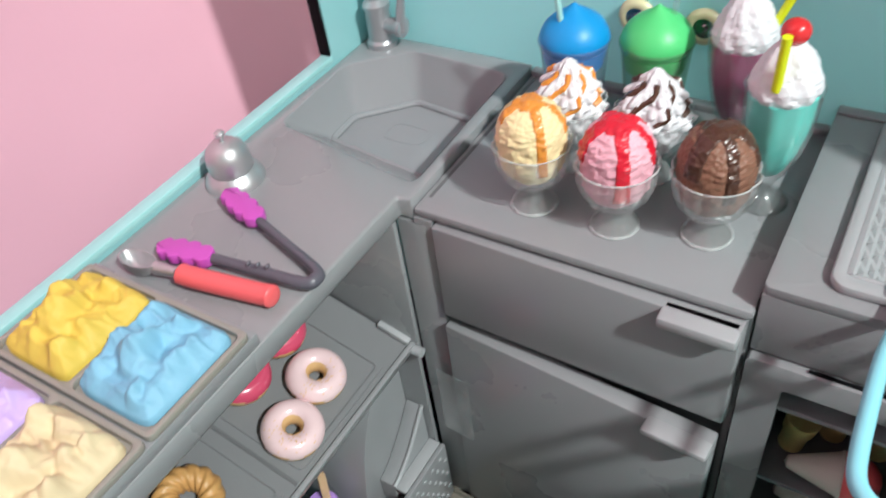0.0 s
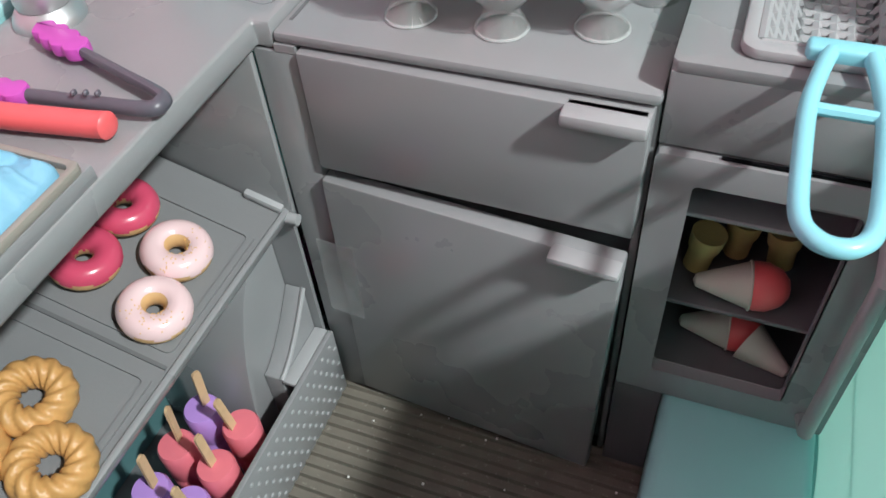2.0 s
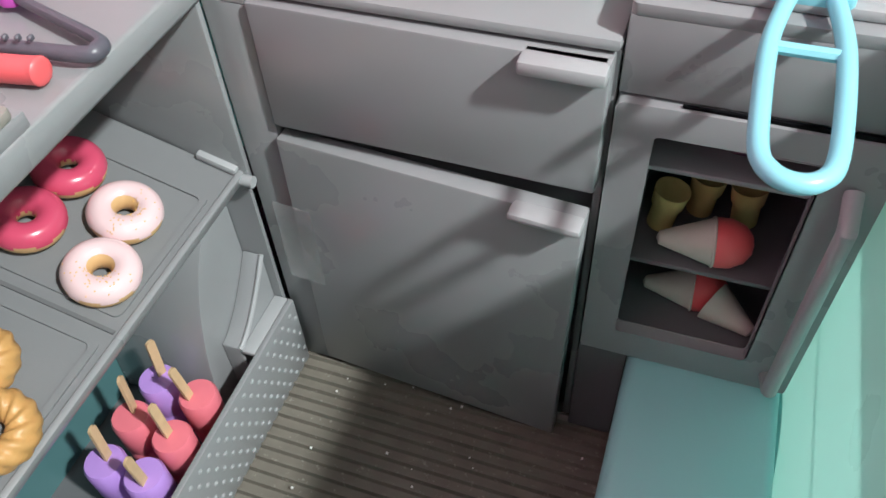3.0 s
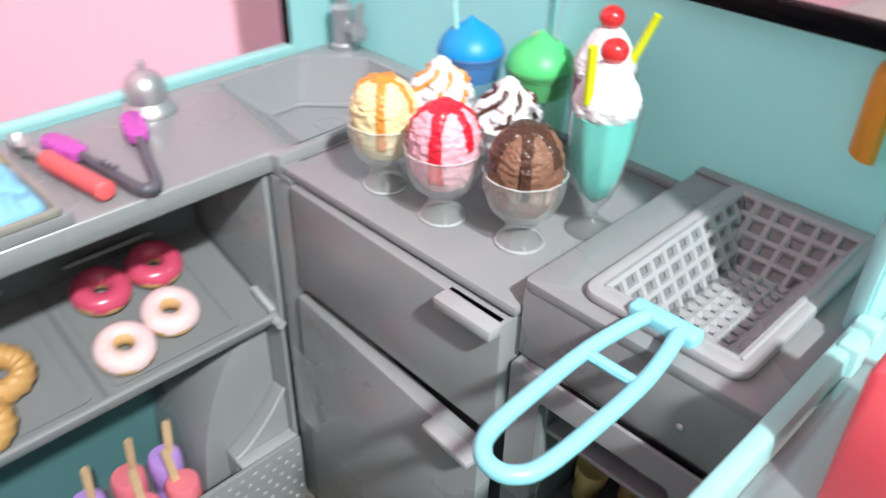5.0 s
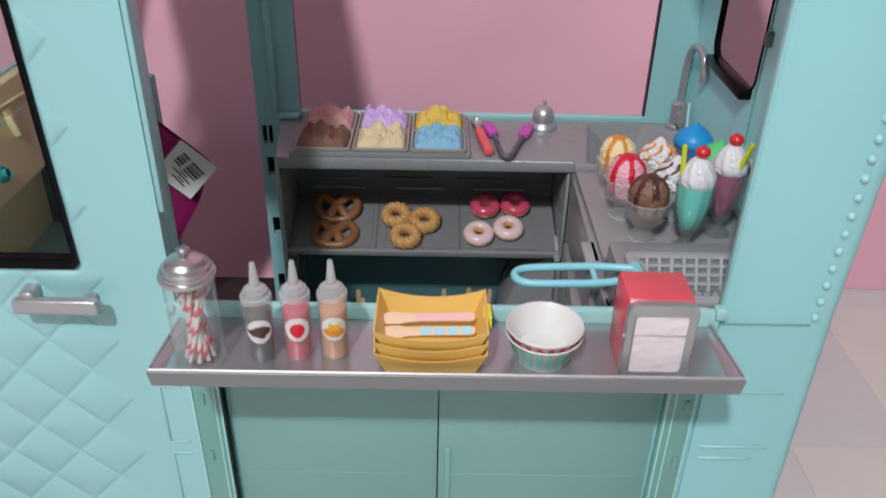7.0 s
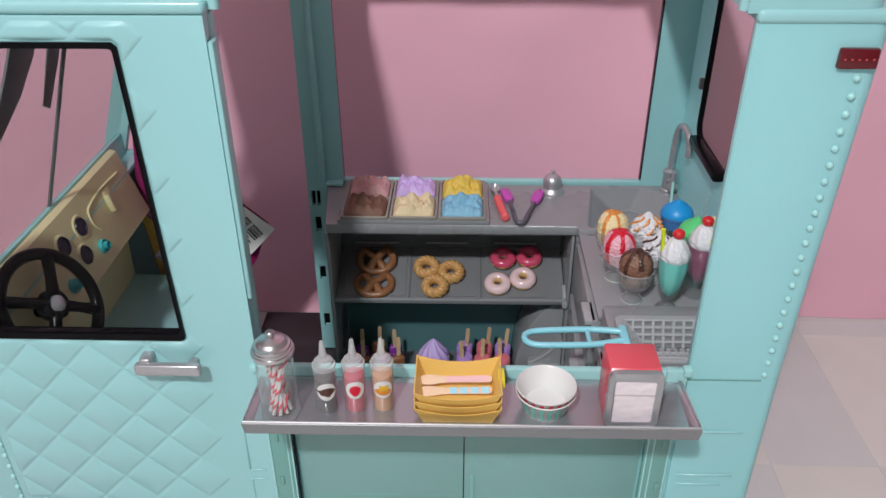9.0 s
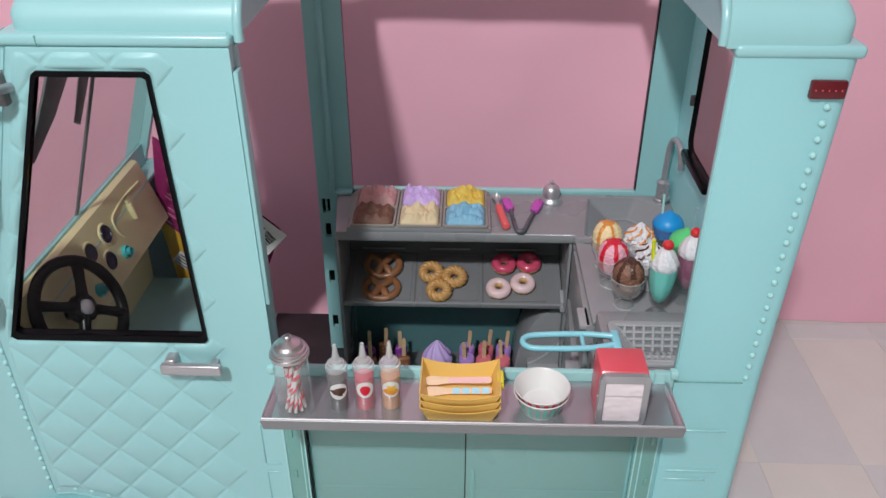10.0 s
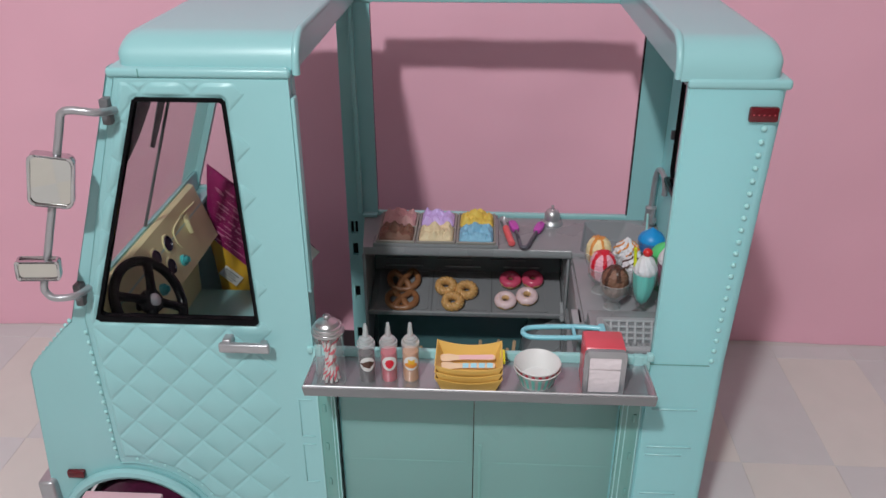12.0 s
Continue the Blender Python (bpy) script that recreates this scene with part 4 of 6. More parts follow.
def build_mirrors():
    t = thing("wing_mirror", (-0.43, -0.01, 0.45), "chrome double wing mirror on a bent grey arm", "mirror")

    def add(name, bm, mat, label="", parent=None):
        return part(name, bm, mat, parent or t, label, at="world")
    arm = curve([(-0.384, 0.0, 0.668), (-0.390, -0.030, 0.674), (-0.414, -0.036, 0.678), (-0.425, -0.036, 0.674), (-0.430, -0.036, 0.660), (-0.458, -0.036, 0.572), (-0.478, -0.036, 0.510), (-0.490, -0.036, 0.475), (-0.490, -0.036, 0.464), (-0.481, -0.036, 0.457), (-0.462, -0.026, 0.455), (-0.458, 0.0, 0.452)], 6)
    add("arm", tube(arm, 0.0042, 10), SILVER)
    for x, z in ((-0.391, 0.668), (-0.468, 0.445)):
        add("bracket", box(x - 0.006, x + 0.004, -0.012, 0.006, z - 0.014, z + 0.014, 0.002), GREY_DARK, "dark grey bracket")
    for cx, cz, w, h, r, tilt in ((-0.4480, 0.6035, 0.0445, 0.0590, 0.008, 12.0), (-0.4875, 0.497, 0.0450, 0.0250, 0.004, 6.5)):
        m = Matrix.Translation((cx, -0.044, cz)) @ Matrix.Rotation(radians(15), 4, "Z") @ Matrix.Rotation(radians(3), 4, "X") @ Matrix.Rotation(radians(tilt), 4, "Y")
        f = add("housing", moved(prism(rounded(-w / 2, w / 2, -h / 2, h / 2, r), [], 0.0, 0.010, "y", 0.002), m), CHROME, "chrome mirror housing")
        add("rim", moved(prism(rounded(-w / 2, w / 2, -h / 2, h / 2, r), [rounded(-w / 2 + 0.0028, w / 2 - 0.0028, -h / 2 + 0.0028, h / 2 - 0.0028, r * 0.7)], -0.0025, 0.001, "y", 0.0008), m), CHROME, "", f)
        add("mirror_glass", moved(prism(rounded(-w / 2 + 0.002, w / 2 - 0.002, -h / 2 + 0.002, h / 2 - 0.002, r * 0.7), [], -0.0008, 0.0004, "y"), m), MIRROR, "mirror glass", f)


def build_pink_block():
    t = thing("toy_bin", (-0.462, -0.075, 0), "pale pink plastic block on the floor beside the wheel", "toy block")
    part("body", box(-0.512, -0.412, -0.11, -0.03, 0, 0.154, 0.006, 3), BRICKPINK, t, at="world")
    part("lid", box(-0.514, -0.410, -0.112, -0.028, 0.148, 0.157, 0.003), BRICKPINK, t, at="world")


# ---- the kitchen ----
TOP = 0.350
BACK = 0.355


def build_counters():
    # worktop with the sink
    c = thing("worktop", (0.1, 0.36, 0.33), "grey plastic L-shaped worktop with a moulded sink", "counter")

    def add(name, bm, mat, label="", parent=None, owner=None):
        return part(name, bm, mat, parent or owner or c, label, at="world")
    sink = fillet([(0.170, 0.4130), (0.240, 0.4160), (0.2730, 0.3800), (0.2685, 0.3065), (0.1525, 0.3040)], 0.007, 6)
    low = fillet([(0.200, 0.4045), (0.228, 0.4060), (0.2600, 0.3735), (0.2535, 0.3210), (0.1900, 0.3190)], 0.005, 6)
    back = [(-0.184, 0.3055), (0.1385, 0.3055), (0.1385, 0.2968), (0.286, 0.2968), (0.286, 0.4235), (-0.1985, 0.4235)]
    add("back_top", prism(back, [sink], 0.3402, BACK, "z", 0.0022), GREY)
    basin = bmesh.new()
    rings = []
    mx, my = 0.226, 0.362
    for k, z in ((-0.06, BACK + 0.0001), (-0.02, BACK - 0.0004), (0.03, BACK - 0.0022), (0.08, BACK - 0.0055), (0.88, BACK - 0.0275), (0.96, BACK - 0.0312), (1.0, BACK - 0.0325)):
        rings.append([basin.verts.new((p[0] + (q[0] - p[0]) * k, p[1] + (q[1] - p[1]) * k, z)) for p, q in zip(sink, low)])
    for lo, hi in zip(rings, rings[1:]):
        for i in range(len(lo)):
            basin.faces.new((lo[i], lo[(i + 1) % len(lo)], hi[(i + 1) % len(lo)], hi[i]))
    part("sink_basin", basin, SINK, c, "grey moulded sink basin", at="world", sharp=22)
    add("sink_floor", prism([(mx + (q[0] - mx) * 1.02, my + (q[1] - my) * 1.02) for q in low], [], BACK - 0.0350, BACK - 0.0328, "z"), SINK, "smooth floor of the sink")
    add("sink_emblem", prism(rounded(0.217, 0.237, 0.346, 0.378, 0.008, 5), [rounded(0.219, 0.235, 0.348, 0.376, 0.007, 5)], BACK - 0.0330, BACK - 0.0325, "z"), SINK, "raised oblong in the sink floor")
    add("sink_seam", tube([(mx + (x - mx) * 1.0, my + (y - my) * 1.0, BACK - 0.0312) for x, y in low], 0.0024, 8, closed=True), SINK, "rounded seam round the sink floor")
    add("corner_fill", box(0.1380, 0.1515, 0.2855, 0.2966, 0.3397, 0.3438), GREY)
    side = [(0.1385, 0.1175), (0.286, 0.1175), (0.286, 0.2966), (0.1385, 0.2966)]
    add("side_top", prism(side, [], 0.3440, TOP, "z", 0.0022), GREY)
    # flat strip, coloured dark for the shade of a recess
    add("groove_strip", box(0.150, 0.280, 0.2912, 0.2930, TOP - 0.001, TOP + 0.0003), GREY_DARK, "narrow dark strip standing for a shaded groove")
    add("splash_ridge", box(0.279, 0.286, 0.118, 0.2960, TOP - 0.001, TOP + 0.004, 0.0015), GREY)

    # faucet
    f = thing("faucet", (0.2735, 0.4065, BACK), "silver-grey bent faucet behind the sink", "faucet")
    part("base", lathe([(0.0105, 0), (0.0105, 0.004), (0.0088, 0.006), (0.0084, 0.026), (0.0092, 0.028), (0.0092, 0.031), (0.006, 0.034), (0, 0.034)], 24), SILVER, f)
    spout = curve([(0, 0, 0.032), (0.0005, 0, 0.07), (0.001, -0.003, 0.088), (0.002, -0.013, 0.101), (0.004, -0.028, 0.103), (0.006, -0.040, 0.096), (0.007, -0.0455, 0.082), (0.007, -0.0460, 0.072)], 7)
    part("spout", tube(spout, 0.0044, 14), SILVER, f)
    part("valve", moved(lathe([(0.0055, 0), (0.0055, 0.010), (0.0068, 0.012), (0.0068, 0.016), (0, 0.017)], 18), Matrix.Translation((0, -0.004, 0.016)) @ Matrix.Rotation(radians(90), 4, "X")), SILVER, f)
    part("lever", tube([(0, -0.018, 0.014), (0, -0.019, 0.026), (0.001, -0.021, 0.038)], [0.0052, 0.0032, 0.0024], 10), SILVER, f)

    # back display unit
    u = thing("display_unit", (-0.02, 0.36, 0.055), "grey plastic display unit with a sloping pastry shelf and a bin", "display shelf")

    def ad(name, bm, mat, label="", parent=None):
        return part(name, bm, mat, parent or u, label, at="world")
    ad("left_side", box(-0.1865, -0.1815, 0.3075, 0.411, 0.056, 0.3400, 0.0015), GREY)
    ad("right_side", box(0.1335, 0.1375, 0.3085, 0.411, 0.2280, 0.3400, 0.0012), GREY)
    ad("lower_right_side", box(0.1350, 0.1378, 0.3120, 0.411, 0.056, 0.2276), GREY)
    # back panel darkened in colour for the shade below the worktop
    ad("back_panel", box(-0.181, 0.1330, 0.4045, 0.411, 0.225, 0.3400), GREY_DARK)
    for x in (-0.135, -0.045, 0.045):
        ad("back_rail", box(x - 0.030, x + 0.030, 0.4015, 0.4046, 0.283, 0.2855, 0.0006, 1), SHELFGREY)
    ad("lower_back", box(-0.181, 0.130, 0.4075, 0.4125, 0.056, 0.225), MINT_SHADED, "mint back of the lower bin, darkened for shade")
    slope = radians(17)
    m = Matrix.Translation((-0.024, 0.3145, 0.2335)) @ Matrix.Rotation(slope, 4, "X")
    # shelf and tray rims coloured darker for the shade under the worktop
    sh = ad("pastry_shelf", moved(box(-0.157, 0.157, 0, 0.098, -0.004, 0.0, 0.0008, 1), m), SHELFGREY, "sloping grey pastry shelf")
    ad("front_edge", moved(box(-0.158, 0.1585, -0.0035, 0.0002, -0.0065, 0.0022, 0.001), m), GREY, "", sh)
    for x0, x1 in ((-0.150, -0.062), (-0.0485, 0.036), (0.0495, 0.134)):
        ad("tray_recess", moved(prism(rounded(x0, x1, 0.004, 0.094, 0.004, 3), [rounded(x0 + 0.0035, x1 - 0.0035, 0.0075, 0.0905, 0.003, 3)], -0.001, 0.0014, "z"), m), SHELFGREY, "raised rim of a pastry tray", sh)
        ad("label_strip", moved(box(x0 + 0.012, x1 - 0.012, 0.0905, 0.093, 0.012, 0.0145, 0.0005, 1), m), GREY_LIGHT, "", sh)
    for x in (-0.056, 0.0425):
        ad("seam", moved(box(x - 0.0010, x + 0.0010, 0.002, 0.097, 0.0, 0.0012), m), GREY_DARK, "", sh)
    ad("bracket", moved(box(0.1535, 0.1592, 0.000, 0.024, 0.0004, 0.0050, 0.0012), m), GREY_LIGHT, "thin hinge bar at the end of the shelf")
    ad("bracket_pin", moved(lathe([(0.0035, -0.004), (0.0035, 0.004), (0, 0.004)], 12), Matrix.Translation((0.1315, 0.3085, 0.2305)) @ Matrix.Rotation(radians(90), 4, "X")), GREY_LIGHT)
    # bin with a studded front
    panel = ad("bin_front", box(-0.181, 0.1345, 0.3035, 0.3075, 0.0565, 0.1225, 0.001), GREY, "grey bin front with raised studs")
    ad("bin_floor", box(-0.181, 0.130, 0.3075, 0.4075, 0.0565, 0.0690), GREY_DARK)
    ad("bin_end", box(0.0880, 0.1345, 0.3076, 0.3175, 0.1185, 0.1222, 0.001), GREY_LIGHT, "light ledge at the end of the bin")
    # rounded housing at the end of the bin
    hump = [(0.1345, 0.0692)] + [(0.1345 - 0.066 * math.sin(radians(a)), 0.0692 + 0.148 * math.cos(radians(a))) for a in range(0, 91, 6)]
    ad("rounded_end", prism(hump, [], 0.3310, 0.407, "y", 0.001), GREY, "rounded grey wheel housing at the end of the bin")
    bow = [(0.0885 + 0.0460 * k / 10, 0.1222 + 0.0400 * (k / 10) ** 1.5) for k in range(11)]
    fl = ad("flange", prism([(0.1345, 0.0692), (0.1345, 0.1622)] + bow[::-1][1:] + [(0.0885, 0.0692)], [], 0.3175, 0.3308, "y", 0.0008), GREY, "grey curved flange before the housing")
    # lighter grey tube in place of the highlight on the curved edge
    ad("flange_edge", tube([(x, 0.3177, z) for x, z in bow], 0.0016, 8), GREY_LIGHT, "rounded flange edge, lightened as its highlight", fl)
    studs = None
    for i in range(32):
        for j in range(7):
            x = -0.176 + 0.0104 * i + (0.0052 if j % 2 else 0)
            z = 0.0640 + 0.0085 * j
            if x > 0.132:
                continue
            studs = ball(0.0019, (x, 0.3033, z), 1, (1, 0.6, 1), studs)
    tagged(part("studs", studs, GREY_LIGHT, panel, "", at="world"), kind="stuff")

    # drawer and door cabinet
    k = thing("side_cabinet", (0.2, 0.2, 0.055), "grey plastic cabinet with a drawer and a slightly open door", "cabinet")

    def ac(name, bm, mat, label="", parent=None):
        return part(name, bm, mat, parent or k, label, at="world")
    ac("stile", box(0.1380, 0.150, 0.2855, 0.309, 0.056, 0.3396, 0.001), GREY)
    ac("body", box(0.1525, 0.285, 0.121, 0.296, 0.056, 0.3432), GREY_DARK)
    ac("rail", box(0.140, 0.1525, 0.121, 0.2855, 0.2675, 0.2705, 0.001), GREY)
    ac("right_stile", box(0.143, 0.153, 0.1175, 0.1215, 0.056, 0.343, 0.001), GREY)
    dr = ac("drawer", moved(box(-0.005, 0.010, -0.165, 0.0, 0.2720, 0.3425, 0.0016), Matrix.Translation((0.1405, 0.2845, 0)) @ Matrix.Rotation(radians(-1.2), 4, "Z")), GREY, "smooth grey drawer front")
    ac("handle", box(0.1250, 0.1385, 0.1200, 0.1565, 0.3355, 0.3425, 0.0018), GREY_LIGHT, "moulded drawer handle", dr)
    hinge = Matrix.Translation((0.1385, 0.2845, 0)) @ Matrix.Rotation(radians(-3.5), 4, "Z") @ Matrix.Translation((0, 0, 0.262)) @ Matrix.Rotation(radians(1.0), 4, "X") @ Matrix.Translation((0, 0, -0.262))
    dd = ac("door", moved(box(-0.005, 0.006, -0.164, 0.0, 0.0640, 0.2650, 0.0016), hinge), GREY, "smooth grey door, slightly open")
    ac("handle", moved(box(-0.0128, -0.001, -0.1640, -0.1285, 0.2603, 0.2652, 0.0018), hinge), GREY_LIGHT, "moulded door handle", dd)
    ac("tape", moved(box(-0.0058, -0.0052, -0.012, 0.012, 0.150, 0.215), hinge), TAPE, "strip of clear tape over the hinge", dd)

    # fryer and freezer unit
    y = thing("fryer_unit", (0.21, 0.06, 0.152), "grey plastic fryer on top of a small open freezer", "fryer")

    def af(name, bm, mat, label="", parent=None):
        return part(name, bm, mat, parent or y, label, at="world")
    af("top", prism(rounded(0.1415, 0.286, 0.0048, 0.1165, 0.003, 3), [rounded(0.154, 0.2755, 0.0215, 0.0895, 0.004, 4)], 0.360, 0.3655, "z", 0.0015), GREY)
    af("front", box(0.1415, 0.147, 0.0048, 0.1165, 0.324, 0.3605, 0.001), GREY)
    af("left_side", box(0.147, 0.285, 0.1085, 0.1165, 0.324, 0.3605), GREY)
    af("back_ridge", box(0.2785, 0.286, 0.0048, 0.1165, 0.3655, 0.3672, 0.0008), GREY)
    # a solid black wedge takes the place of shade in the gap
    af("gap", prism([(0.0060, 0.3222), (0.0060, 0.3248), (0.0900, 0.3238), (0.0900, 0.3230)], [], 0.1392, 0.1408, "x"), BLACK, "black wedge standing for the shaded gap under the fryer")
    af("screw", ball(0.0018, (0.1412, 0.0345, 0.3385), 2, (0.6, 1, 1)), BRIGHT)
    lo = af("freezer_front", prism(rounded(0.0048, 0.1165, 0.1475, 0.3225, 0.003, 2), [rounded(0.0295, 0.0995, 0.168, 0.3080, 0.003, 2)], 0.1375, 0.1455, "x", 0.0012), GREY, "freezer front with an open hatch")
    af("liner", box(0.1455, 0.149, 0.1000, 0.1165, 0.154, 0.322), GREY, "", lo)
    # inner walls and lower shelves take the recess's shade in their colour
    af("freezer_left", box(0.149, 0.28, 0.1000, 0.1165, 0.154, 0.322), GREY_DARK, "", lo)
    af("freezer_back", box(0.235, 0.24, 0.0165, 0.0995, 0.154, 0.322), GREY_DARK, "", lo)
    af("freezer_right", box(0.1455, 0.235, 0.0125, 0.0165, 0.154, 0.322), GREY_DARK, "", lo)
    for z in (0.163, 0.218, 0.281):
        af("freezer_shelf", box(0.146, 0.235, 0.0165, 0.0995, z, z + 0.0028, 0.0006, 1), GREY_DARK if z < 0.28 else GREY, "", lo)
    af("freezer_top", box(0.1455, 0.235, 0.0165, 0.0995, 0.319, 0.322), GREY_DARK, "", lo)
    af("hatch_bar", tube([(0.1385, 0.0165, 0.160), (0.1235, 0.0165, 0.168), (0.1235, 0.0165, 0.288), (0.1385, 0.0165, 0.296)], 0.0042, 10), GREY_LIGHT, "grey bar handle", lo)
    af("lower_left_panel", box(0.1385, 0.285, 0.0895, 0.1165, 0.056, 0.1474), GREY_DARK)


def build_fryer_basket():
    t = thing("fryer_basket", (0.216, 0.0555, 0.366), "grey grid fryer basket with a sky blue loop handle", "fryer basket")

    def add(name, bm, mat, label="", parent=None):
        return part(name, bm, mat, parent or t, label, at="world")
    add("rim", prism(rounded(0.149, 0.279, 0.0185, 0.0935, 0.008, 5), [rounded(0.1565, 0.2725, 0.0240, 0.0872, 0.003, 4)], 0.3655, 0.3705, "z", 0.0015), GREY_LIGHT)
    x0, x1, y0, y1 = 0.1575, 0.2715, 0.0250, 0.0862
    bx0, bx1, by0, by1 = 0.182, 0.246, 0.0415, 0.0705
    zt, zb = 0.369, 0.344

    def wall(name, a, b, c, d, nu, nv, w=0.0021):
        """A grid of bars between top corners a, b and bottom corners d, c."""
        a, b, c, d = map(Vector, (a, b, c, d))
        mid = (a + b + c + d) / 4
        out = (b - a).cross(d - a).normalized()
        if out.dot(mid - Vector((0.22, 0.056, 0.40))) < 0:
            out = -out
        # an added panel whose grey stands for the dimness seen through the holes
        panel = bmesh.new()
        near = [panel.verts.new(p + out * 0.0010) for p in (a, b, c, d)]
        far = [panel.verts.new(p + out * 0.0020) for p in (a, b, c, d)]
        panel.faces.new(near)
        panel.faces.new(far[::-1])
        for i in range(4):
            panel.faces.new((near[i], far[i], far[(i + 1) % 4], near[(i + 1) % 4]))
        own = add(name, panel, SHELFGREY, "panel added behind the bars, toned as dim holes")
        down = (c + d - a - b) / 2
        wide = (b - a).length
        ud, uc = (d - a).dot(b - a) / wide ** 2, (c - a).dot(b - a) / wide ** 2
        for i in range(nu + 1):
            u = i / nu
            p = a.lerp(b, u)
            deep = min(1.0, u / ud if ud > 0 else 1.0, (1 - u) / (1 - uc) if uc < 1 else 1.0)
            if deep > 0.08:
                add("bar", tube([p, p + down * deep], w * 0.80, 6), GREY_LIGHT, "", own)
        for p, q in ((a, d), (b, c)):
            add("corner_rib", tube([p, q], w * 0.8, 6), GREY_LIGHT, "", own)
        for j in range(nv + 1):
            add("bar", tube([a.lerp(d, j / nv), b.lerp(c, j / nv)], w * 0.80, 6), GREY_LIGHT, "", own)
        return own
    wall("grid_end", (x1, y0, zt), (x1, y1, zt), (bx1, by1, zb), (bx1, by0, zb), 6, 4, 0.0026)
    wall("grid_side", (x0, y1, zt), (x1, y1, zt), (bx1, by1, zb), (bx0, by1, zb), 11, 4, 0.0026)
    wall("grid_side", (x0, y0, zt), (x1, y0, zt), (bx1, by0, zb), (bx0, by0, zb), 11, 4, 0.0026)
    wall("grid_end", (x0, y0, zt), (x0, y1, zt), (bx0, by1, zb), (bx0, by0, zb), 6, 5)
    wall("grid_floor", (bx0, by0, zb), (bx0, by1, zb), (bx1, by1, zb), (bx1, by0, zb), 4, 9, 0.0032)
    # the handle: a long loop with a cross bar, hooked over the rim
    z = 0.3715
    loop = curve([(0.151, 0.0475, z + 0.001), (0.136, 0.0445, z), (0.118, 0.0425, z - 0.001), (0.090, 0.0425, z - 0.002), (0.066, 0.0440, z - 0.003), (0.057, 0.0485, z - 0.003), (0.0545, 0.0550, z - 0.003), (0.057, 0.0615, z - 0.003), (0.066, 0.0660, z - 0.003), (0.090, 0.0672, z - 0.002), (0.118, 0.0672, z - 0.001), (0.136, 0.0650, z), (0.151, 0.0620, z + 0.001)], 6)
    h = add("handle", tube(loop, 0.0033, 10), CYAN, "sky blue loop handle")
    add("cross_bar", tube([(0.118, 0.0425, z - 0.001), (0.118, 0.0672, z - 0.001)], 0.0024, 8), CYAN, "", h)
    add("hook_bar", box(0.149, 0.1575, 0.040, 0.0705, z - 0.004, z + 0.0035, 0.002, 3), CYAN, "", h)


# ---- sweets on the worktop ----
def heap(w, d, h, seed):
    """Soft dollops of whipped cream that fill a rectangular tray, with one curled peak."""
    rg = random.Random(seed * 7 + 1)
    dollops = [(-0.05 * w, 0.05 * d, 0.30 * w, 1.0, rg.uniform(0, 6))]
    for i in range(4):
        for j in range(3):
            dollops.append(((i - 1.5) * 0.25 * w + rg.uniform(-0.09, 0.09) * w, (j - 1) * 0.30 * d + rg.uniform(-0.1, 0.1) * d, rg.uniform(0.19, 0.30) * w, rg.uniform(0.35, 0.78), rg.uniform(0, 6)))

    def place(u, v):
        x, y = (u - 0.5) * w, (v - 0.5) * d
        e = min(u, 1 - u, v, 1 - v)
        edge = min(1, e / 0.16) ** 0.55
        total = 0.0
        for cx, cy, size, tall, turn in dollops:
            dx, dy = x - cx + 0.004 * rnd((x, y, seed), 90), y - cy + 0.004 * rnd((y, x, seed + 5), 90)
            r, a = math.hypot(dx, dy * 1.15), math.atan2(dy, dx)
            r *= 1 + 0.20 * math.sin(2 * a + turn - r * 420)
            total += math.exp(9 * tall * max(0.0, 1 - (r / size) ** 1.5))
        soft = math.log(total / len(dollops)) / 9
        warp = 0.006 * rnd((x, y, seed + 2), 60)
        fold = 1 - abs(rnd((x * 1.7 + warp, y * 0.8 - warp, seed + 3), 85)) * 2
        fine = 0.11 * max(0.0, fold) ** 2 + 0.03 * rnd((x, y * 1.5, seed + 9), 420)
        sq = 1 - 0.10 * (abs(u - 0.5) * 2) ** 6 * (abs(v - 0.5) * 2) ** 6
        return (x * sq, y * sq, 0.0015 + edge * h * (0.35 + 1.35 * soft + fine) - (0.003 if e == 0 else 0))
    return sheet(72, 60, place)


def build_trays():
    stand = thing("tray_stand", (-0.08, 0.36, BACK), "raised grey stand that holds the cream trays", "stand")
    part("stand", box(-0.1690, 0.0262, 0.3060, 0.4170, BACK - 0.0008, 0.3615, 0.0012), GREY, stand, at="world")
    rows = (("pink", "brown"), ("lilac", "beige"), ("yellow", "blue"))
    for i, (rear, front) in enumerate(rows):
        x = -0.1340 + 0.0628 * i
        t = thing("cream_tray", (x, 0.3600, 0.3615), f"warm grey tray with {rear} and {front} ice cream", "ice cream tray", "trays of ice cream")
        half, dep = 0.0307, 0.0540
        part("tray", prism(rounded(-half, half, -dep, dep, 0.003, 3), [rounded(-half + 0.003, half - 0.003, -dep + 0.003, -0.0015, 0.003, 3), rounded(-half + 0.003, half - 0.003, 0.0015, dep - 0.003, 0.003, 3)], 0.0, 0.0042, "z", 0.0008), TRAYGREY, t)
        part("tray_floor", box(-half + 0.002, half - 0.002, -dep + 0.002, dep - 0.002, 0.0, 0.001), TRAYGREY, t)
        for y, c, s in ((0.0260, rear, 3), (-0.0260, front, 11)):
            part("cream", moved(heap(0.0540, 0.0480, 0.0155, i * 5 + s), Matrix.Translation((0, y, 0.0012))), CREAMS[c], t, f"{c} whipped ice cream", sharp=180)


